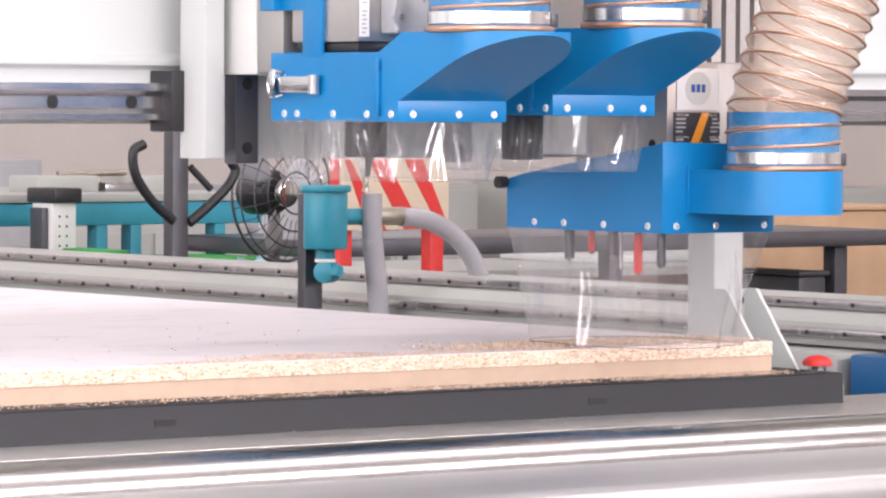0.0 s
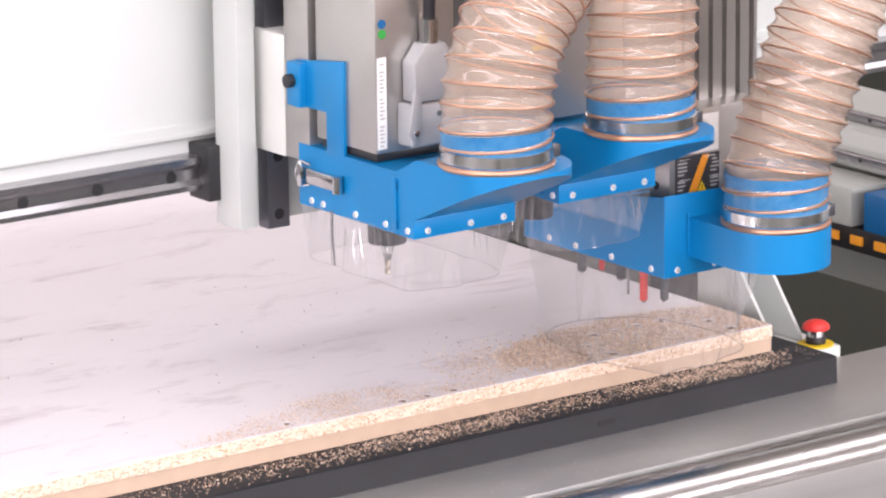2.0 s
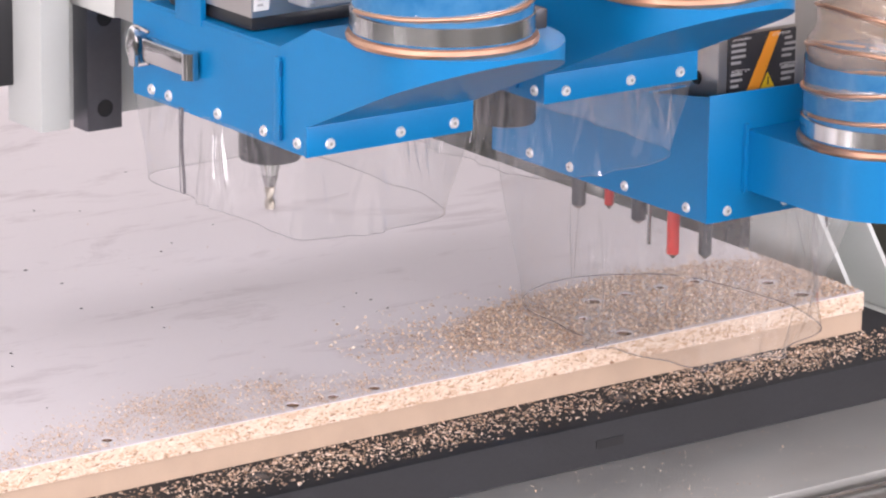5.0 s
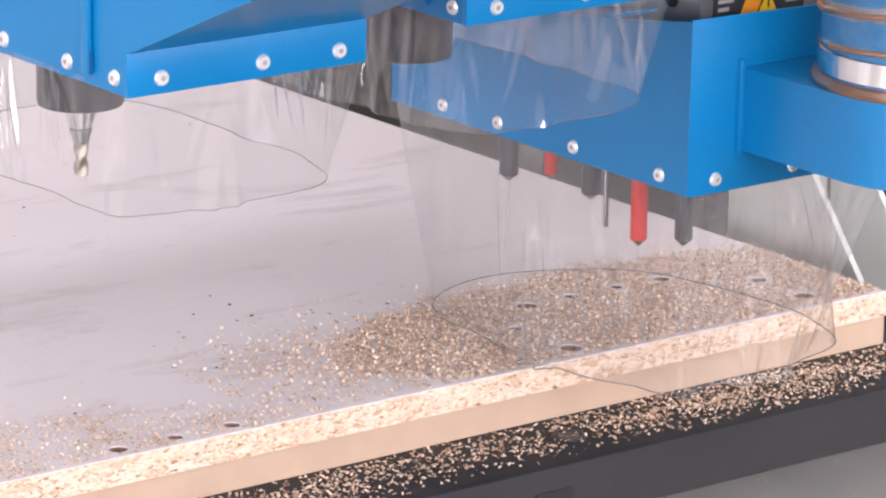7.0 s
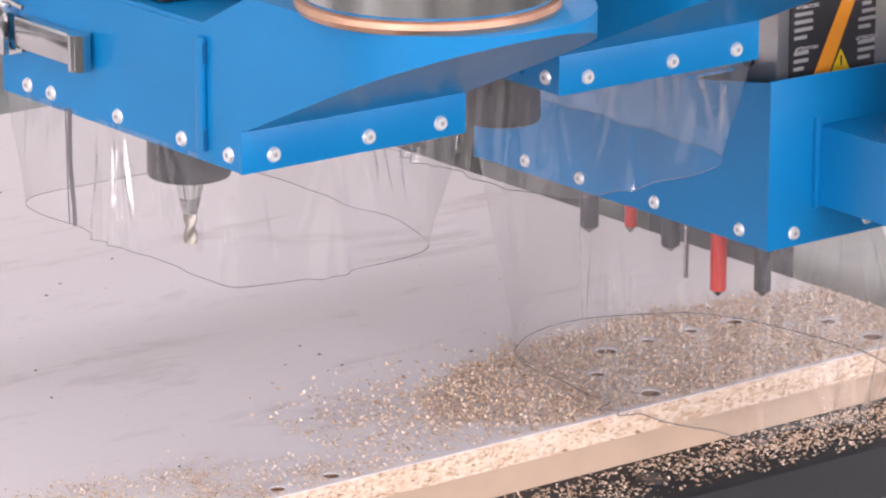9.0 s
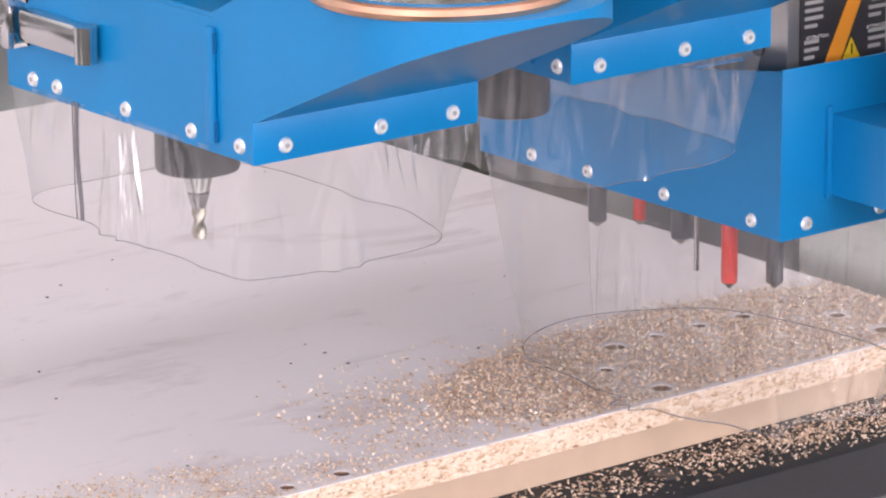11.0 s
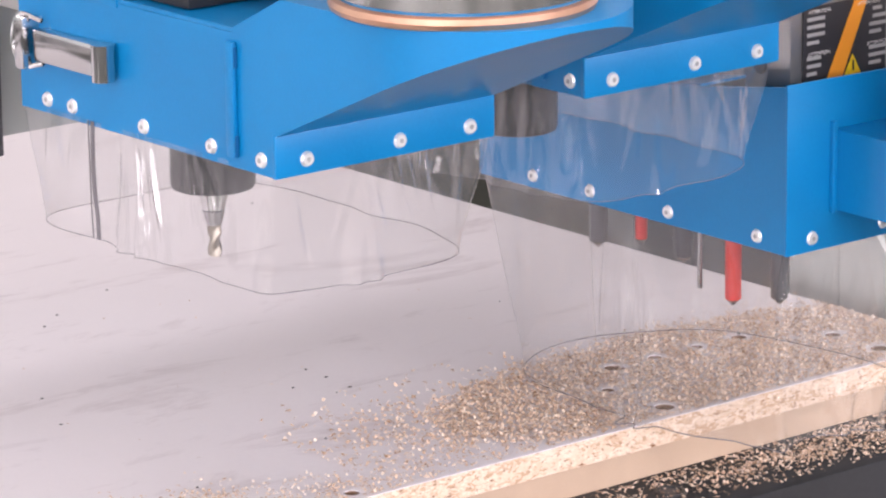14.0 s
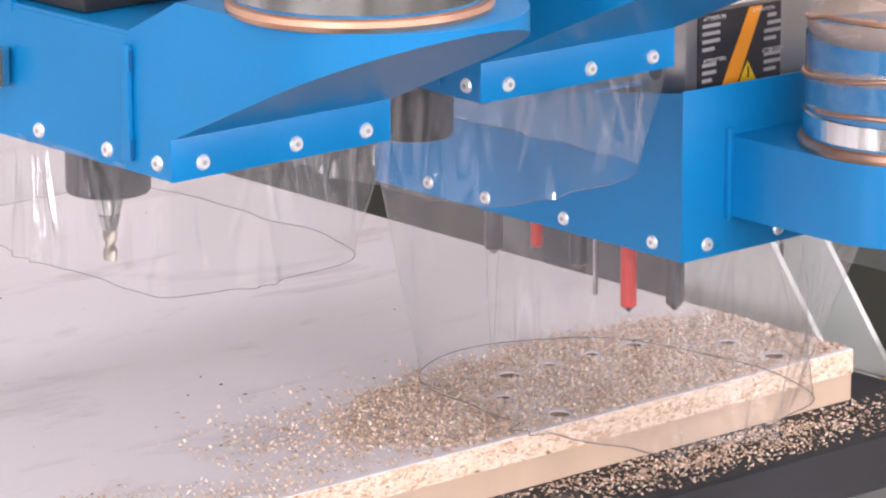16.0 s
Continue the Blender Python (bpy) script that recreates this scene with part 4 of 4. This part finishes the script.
# ---- neighbouring machine and the hall beyond ----
def neighbour():
    root = thing("neighbour_machine", (1.8, 4.0, -0.92), "long grey and blue machine bed with rails standing beside", "machine")
    part("bed", prism([(1.16, -0.16), (1.16, -0.120), (1.20, -0.105), (1.26, -0.105), (1.26, -0.085), (1.40, -0.085), (1.40, -0.40), (1.22, -0.40), (1.22, -0.16)], 'y', -0.5, 5.4, None, 0.002), MACHINE, root)
    for x, z in ((1.155, -0.137), (1.257, -0.094)):
        r = part("guide_rail", box(x - 0.012, x, -0.4, 5.3, z - 0.008, z + 0.008, 0.002), STEEL, root)
        for k in range(60):
            part("bolt_hole", cyl((x - 0.0122, -0.3 + k * 0.09, z), (-1, 0, 0), 0.004, 0.0012, 10), HOLESHADE, r)
    part("blue_beam", box(1.06, 1.155, -0.4, 0.95, -0.235, -0.163, 0.006), TRAYBLUE, root, "blue painted cable trough")
    for y0, y1 in ((0.98, 2.0), (2.06, 3.4), (3.48, 5.3)):
        part("grey_trough", box(1.06, 1.155, y0, y1, -0.235, -0.163, 0.006), MACHINE, root, "grey painted cable trough")
    ch = part("cable_chain", box(1.072, 1.13, -0.4, 1.3, -0.282, -0.238, 0.004), BLACK, root, "black cable chain with orange links")
    for k in range(27):
        part("link", box(1.066, 1.0715, -0.36 + k * 0.06, -0.330 + k * 0.06, -0.267, -0.250, 0.002), ORANGELINK, ch)
    part("lower_cabinet", box(1.06, 1.35, -0.3, 0.7, -0.49, -0.402, 0.006), MACHINE, root)
    for y in (0.0, 1.6, 3.2, 4.8):
        part("foot", box(1.25, 1.38, y, y + 0.15, -0.92, -0.40, 0.004), DARKSTEEL, root)


ORANGELINK = mat("orange_link", (0.80, 0.32, 0.02), rough=0.5, var=0.06)
neighbour()


def air_filter():
    x, y = 1.196, 2.6
    root = thing("air_filter", (x, y, -0.075), "teal painted air filter bowl with a grey hose on brass fittings", "air filter")
    part("bowl", cyl((x, y, -0.070), (0, 0, 1), 0.040, 0.108, 32, bev=0.004), TEAL, root)
    part("rim", cyl((x, y, 0.034), (0, 0, 1), 0.046, 0.012, 32, bev=0.002), TEAL, root)
    part("neck", cyl((x, y, -0.092), (0, 0, 1), 0.018, 0.024, 24), TEAL, root)
    part("tape", cyl((x, y, -0.094), (0, 0, 1), 0.0195, 0.006, 24), WHITE, root)
    part("elbow", cyl((x - 0.012, y - 0.010, -0.112), (0.3, 0.2, 0), 0.020, 0.045, 24, bev=0.003), TEAL, root)
    part("cap", cyl((x + 0.002, y - 0.024, -0.110), (0.3, -1, 0), 0.012, 0.014, 6), TEAL, root)
    part("branch", cyl((x + 0.03, y, -0.012), (1, 0, 0), 0.015, 0.05, 20), TEAL, root)
    part("fitting", cyl((x + 0.08, y, -0.012), (1, 0, 0), 0.017, 0.10, 20, bev=0.002), BRASS, root, "dull brass hose fitting")
    part("hose", sweep(spline([(x + 0.17, y, -0.013), (x + 0.24, y, -0.022), (x + 0.31, y, -0.06), (x + 0.36, y, -0.13), (x + 0.39, y, -0.25), (x + 0.40, y, -0.4)], 14), 0.018, 16), TUBE, root, "grey reinforced hose")
    part("hose", sweep(spline([(x + 0.09, y - 0.02, 0.03), (x + 0.092, y - 0.02, -0.05), (x + 0.105, y - 0.02, -0.16), (x + 0.13, y - 0.02, -0.4)], 12), 0.019, 16), TUBE, root, "grey reinforced hose")
    part("bracket", box(x - 0.02, x + 0.02, y + 0.035, y + 0.06, -0.35, 0.03, 0.003), DARKSTEEL, root)


air_filter()


def bench():
    root = thing("work_bench", (3.311, 6.50, -0.92), "teal steel work bench cluttered with grey machine parts", "bench")
    part("rail", box(1.717, 3.754, 6.50, 6.56, -0.247, -0.194, 0.004), TEAL, root)
    part("top", box(1.717, 3.754, 6.49, 7.40, -0.193, -0.174, 0.004), MACHINE, root)

    part("leg", box(3.211, 3.246, 6.50, 6.55, -0.92, -0.247, 0.003), TEAL, root)
    part("leg", box(3.320, 3.355, 6.50, 6.55, -0.92, -0.247, 0.003), TEAL, root)
    part("leg", box(3.597, 3.632, 6.50, 6.55, -0.92, -0.247, 0.003), TEAL, root)


bench()
tagged(part("grey_housing", box(3.150, 3.349, 6.70, 6.85, -0.174, -0.125, 0.008), MACHINE), "pale grey machine housing on the bench", "housing")
tagged(part("grey_housing", box(3.480, 3.648, 6.70, 6.90, -0.174, -0.127, 0.008), MACHINE), "pale grey machine housing with a bore on the bench", "housing")
tagged(part("steel_block", box(3.368, 3.470, 6.70, 6.85, -0.174, -0.144, 0.008), STEEL), "dull steel block on the bench", "block")
tagged(part("brass_pipe", sweep([Vector((3.277, 6.80, -0.123)), Vector((3.499, 6.80, -0.119))], 0.009, 12, None, True), BRASS), "bent brass pipe lying across the housings", "pipe")


def far_base():
    root = thing("far_machine", (5.71, 8.5, -0.92), "long pale grey machine base farther back in the hall", "machine")
    part("base", box(3.645, 7.765, 8.0, 8.8, -0.92, -0.303, 0.01), MACHINE, root)
    part("rail", box(3.645, 7.765, 7.98, 8.0, -0.363, -0.333, 0.004), STEEL, root)
    part("upper", box(5.515, 7.951, 8.2, 8.7, -0.303, -0.277, 0.01), BEAMPAINT, root)


far_base()


def actuator():
    root = thing("actuator_column", (2.920, 6.2, -0.92), "pale drilled actuator column with a black cap", "actuator")
    part("column", box(2.884, 2.956, 6.2, 6.3, -0.92, -0.186, 0.004), GREYPAINT, root)
    part("cap", box(2.878, 2.962, 6.18, 6.32, -0.185, -0.151, 0.006), BLACK, root)
    part("side_rail", box(2.864, 2.882, 6.22, 6.28, -0.92, -0.196, 0.003), DARKSTEEL, root)
    for k in range(4):
        for j in range(2):
            part("bore", cyl((2.904 + j * 0.022, 6.1995, -0.216 - k * 0.022), (0, -1, 0), 0.003, 0.001, 10), HOLESHADE, root)
    part("carriage", box(2.734, 3.106, 6.15, 6.35, -0.50, -0.44, 0.006), DARKSTEEL, root)


actuator()


def stand():
    root = thing("roller_stand", (2.212, 4.6, -0.92), "dark grey steel post with two curved tube arms", "stand")
    part("post", box(2.191, 2.234, 4.6, 4.64, -0.92, 0.221, 0.004), DARKSTEEL, root)
    part("base", box(1.991, 2.434, 4.45, 4.8, -0.92, -0.90, 0.004), DARKSTEEL, root)

    part("arm", sweep(spline([(2.112, 4.60, 0.022), (2.083, 4.60, 0.005), (2.091, 4.60, -0.046), (2.136, 4.60, -0.099), (2.192, 4.60, -0.139)], 10), 0.011, 12, None, True), BLACK, root, "black bent tube arm")
    part("arm", sweep(spline([(2.350, 4.60, -0.016), (2.362, 4.60, -0.036), (2.341, 4.60, -0.068), (2.294, 4.60, -0.105), (2.235, 4.60, -0.144)], 10), 0.011, 12, None, True), BLACK, root, "black bent tube arm")
    part("brace", sweep([Vector((2.252, 4.62, -0.027)), Vector((2.308, 4.62, -0.074))], 0.008, 10), DARKSTEEL, root)


stand()


def fan():
    x, y, z, R = 3.131, 5.6, -0.154, 0.153
    root = thing("pedestal_fan", (x, y, -0.92), "large black pedestal fan with a wire cage, standing still", "fan")
    part("pole", cyl((x + 0.02, y + 0.06, -0.90), (0, 0, 1), 0.016, z + 0.90, 16), DARKSTEEL, root)
    part("base", cyl((x + 0.02, y + 0.06, -0.92), (0, 0, 1), 0.20, 0.03, 40, bev=0.008), DARKSTEEL, root)
    part("motor", cyl((x, y + 0.14, z), (0, -1, 0), 0.05, 0.12, 28, bev=0.012), BLACK, root)
    part("hub", cyl((x, y - 0.005, z), (0, -1, 0), 0.032, 0.03, 24, bev=0.008), CHROME, root, "shiny hub")
    rot = Matrix.Rotation(radians(90), 3, 'X')
    for k, (rr, dy) in enumerate(((1.0, 0.0), (0.97, -0.03), (0.78, -0.05), (0.55, -0.06), (0.3, -0.065))):
        part("cage_ring", ring((x, y + dy, z), R * rr, 0.0022 if k else 0.004, 56, 6, None, rot), DARKSTEEL, root)
    for k in range(28):
        a = 2 * math.pi * k / 28
        c, s = math.cos(a), math.sin(a)
        part("cage_wire", sweep(spline([(x + R * c, y, z + R * s), (x + R * 0.78 * c, y - 0.05, z + R * 0.78 * s), (x + 0.06 * c, y - 0.066, z + 0.06 * s)], 5), 0.0011, 5), DARKSTEEL, root)
    for k in range(3):
        a = 2.1 * k + 0.4
        own = bmesh.new()
        rows = []
        for i in range(8):
            f = i / 7
            rr = 0.04 + f * (R * 0.88 - 0.04)
            wd = 0.35 + 0.5 * math.sin(math.pi * min(1, f * 0.9 + 0.1))
            rows.append([own.verts.new((x + rr * math.cos(a + wd * t), y + 0.02 + 0.03 * t, z + rr * math.sin(a + wd * t))) for t in (-0.5, -0.17, 0.17, 0.5)])
        for i in range(7):
            for j in range(3):
                own.faces.new((rows[i][j], rows[i + 1][j], rows[i + 1][j + 1], rows[i][j + 1]))
        bl = part("blade", own, CASTGREY, root, "grey fan blade")
        md = bl.modifiers.new("thick", 'SOLIDIFY')
        md.thickness = 0.003


fan()


def hazard_plate():
    x0, x1, z0, z1, y = 2.973, 3.294, -0.238, -0.091, 5.0
    root = thing("barrier_board", (x0, y, -0.92), "red and cream striped barrier board on posts", "barrier")
    part("board", box(x0, x1, y, y + 0.02, z0, z1, 0.002), CREAM, root)
    w = x1 - x0
    for k in range(4):
        a = x0 + (k - 0.35) * w / 2.9
        pts = [(a, z1 - 0.001), (a + w / 5.8, z1 - 0.001), (a + w / 5.8 + 0.11, z0 + 0.001), (a + 0.11, z0 + 0.001)]
        pts = [(min(max(p[0], x0), x1), p[1]) for p in pts]
        if pts[1][0] - pts[0][0] > 0.01 and pts[2][0] - pts[3][0] > 0.01:
            part("stripe", prism(pts, 'y', y - 0.002, y - 0.0002), RED, root, "red stripe")
    part("post", box(x0, x0 + 0.04, y + 0.021, y + 0.06, -0.92, z1, 0.002), RED, root)
    part("post", box(x1 - 0.04, x1, y + 0.021, y + 0.06, -0.92, z1, 0.002), RED, root)


CREAM = mat("cream_paint", (0.62, 0.52, 0.38), rough=0.6, var=0.08)
hazard_plate()


tb = thing("green_bin", (3.400, 7.20, -0.92), "green plastic bin on the floor", "bin")
part("shell", box(3.400, 3.489, 7.20, 7.50, -0.92, -0.331, 0.012), GREEN, tb)
part("rim", box(3.392, 3.497, 7.19, 7.51, -0.331, -0.319, 0.006), GREEN, tb)

tb = thing("green_bin", (2.924, 6.00, -0.92), "green plastic bin beside the actuator", "bin")
part("shell", box(2.924, 2.975, 6.00, 6.30, -0.92, -0.295, 0.012), GREEN, tb)
part("rim", box(2.916, 2.983, 5.99, 6.31, -0.295, -0.283, 0.006), GREEN, tb)

tb = thing("green_bin", (3.221, 6.00, -0.92), "long green plastic tray behind the stand", "bin")
part("shell", box(3.221, 3.427, 6.00, 6.30, -0.92, -0.318, 0.012), GREEN, tb)
part("rim", box(3.213, 3.435, 5.99, 6.31, -0.318, -0.306, 0.006), GREEN, tb)

tb = thing("cardboard_box", (6.144, 6.80, -0.92), "open brown cardboard box", "box")
part("shell", box(6.144, 6.464, 6.80, 7.30, -0.92, -0.305, 0.012), CARD, tb)
part("rim", box(6.136, 6.472, 6.79, 7.31, -0.305, -0.293, 0.006), CARD, tb)

tb = thing("dark_cabinet", (5.344, 6.00, -0.92), "dark cabinet under a long table", "cabinet")
part("shell", box(5.344, 5.451, 6.00, 6.30, -0.92, -0.409, 0.012), DARKSTEEL, tb)
part("rim", box(5.336, 5.459, 5.99, 6.31, -0.409, -0.397, 0.006), DARKSTEEL, tb)

tt = thing("long_table", (3.625, 6.0, -0.92), "long dark-edged steel table beyond the machine", "table")
part("top", box(3.625, 5.731, 5.8, 6.4, -0.300, -0.260, 0.004), EDGEBLACK, tt)
for lx in (3.725, 4.678, 5.531):
    part("leg", box(lx, lx + 0.05, 5.85, 5.9, -0.92, -0.3005, 0.003), DARKSTEEL, tt)


def cabinet(x, w, h, d, mt, label):
    y = 11.2
    root = thing("far_cabinet", (x + w / 2, y, -0.92), label, "cabinet", "cabinets along the far wall")
    part("body", box(x, x + w, y, y + d, -0.90, -0.92 + h, 0.012), mt, root)
    part("plinth", box(x + 0.02, x + w - 0.02, y + 0.02, y + d - 0.02, -0.92, -0.90), BLACK, root)
    n = max(1, round(w / 0.45))
    for k in range(n):
        a = x + 0.02 + k * (w - 0.04) / n
        dr = part("door", box(a + 0.006, a + (w - 0.04) / n - 0.006, y - 0.012, y - 0.0005, -0.86, -0.95 + h, 0.004), mt, root)
        part("handle", box(a + 0.03, a + 0.045, y - 0.03, y - 0.0125, -0.6 + 0.2 * h, -0.48 + 0.2 * h, 0.003), BLACK, dr)


# cabinets added to darken the far wall, in place of indistinct machines
rc = random.Random(8)
cx0 = 4.6
while cx0 < 12.0:
    cw, chh = rc.choice((0.45, 0.6, 0.9)), rc.uniform(0.75, 1.15)
    cabinet(cx0, cw, chh, 0.5, rc.choice((MACHINE, CASTGREY, CASTGREY, MACHINE)), "grey cabinet added in place of indistinct far machines")
    cx0 += cw + rc.choice((0.02, 0.05, 0.35))


TEALWRAP = mat("wrapped_teal", (0.20, 0.34, 0.38), rough=0.2, var=0.35, scale=9, bump=0.6, bscale=30, coat=0.5)
wb = bmesh.new()
bmesh.ops.create_uvsphere(wb, u_segments=48, v_segments=24, radius=1.0)
for v in wb.verts:
    k = 1 + 0.12 * noise.noise(v.co * 3.1) + 0.06 * noise.noise(v.co * 8)
    v.co = Vector((v.co.x * 0.16 * k, v.co.y * 0.3 * k, max(0.0, (v.co.z * k + 0.25)) * 0.568))
bale = tagged(part("wrapped_bale", wb, TEALWRAP, None, angle=80), "teal bale wrapped in crumpled clear plastic on the floor", "bale")
bale.location = (2.141, 4.3, -0.92)


# ---- where the bed and the far things stand ----
ON_BED = {"workpiece_board", "spoil_board", "machine_bed", "router_base", "emergency_stop", "gantry_leg", "wood_shavings",
          "wood_dust", "edge_shavings", "stray_dust", "ledge_dust", "dark_specks"}
FAR = {
    "roller_stand": (-0.314, -0.615, 0.176),
    "pedestal_fan": (-0.381, -0.816, 0.229),
    "air_filter": (-0.144, -0.325, 0.113),
    "barrier_board": (-0.391, -0.711, 0.246),
    "work_bench": (-0.485, -0.900, 0.233),
    "grey_housing": (-0.485, -0.900, 0.233),
    "steel_block": (-0.485, -0.900, 0.233),
    "brass_pipe": (-0.485, -0.900, 0.233),
    "actuator_column": (-0.449, -0.837, 0.229),
    "green_bin": (-0.452, -0.844, 0.224),
    "cardboard_box": (-0.648, -1.123, 0.319),
    "dark_cabinet": (-0.577, -0.960, 0.271),
    "long_table": (-0.629, -0.815, 0.219),
    "wrapped_bale": (-0.257, -0.605, 0.159),
    "far_machine": (-0.212, -1.602, 0.092),
    "neighbour_machine": (0.050, 0.000, 0.080),
    "far_cabinet": (-0.9, -1.6, 0.0),
}


def settle(ob):
    """Slides a thing to its place in the hall; what stands on the floor keeps standing on it."""
    kind = ob.name.split(".")[0]
    if kind in ON_BED:
        ob.location += BED
    elif kind in FAR:
        x, y, lift = FAR[kind]
        if ob.type == 'MESH' and kind != "wrapped_bale" or ob.location.z > -0.5:
            ob.location += Vector((x, y, lift))
        else:
            ob.scale.z = (-0.2 + lift - FLOOR_Z) / (-0.2 + 0.92)
            ob.location = (ob.location.x + x, ob.location.y + y, FLOOR_Z)


for ob in list(scene.collection.objects):
    if ob.parent is None:
        settle(ob)
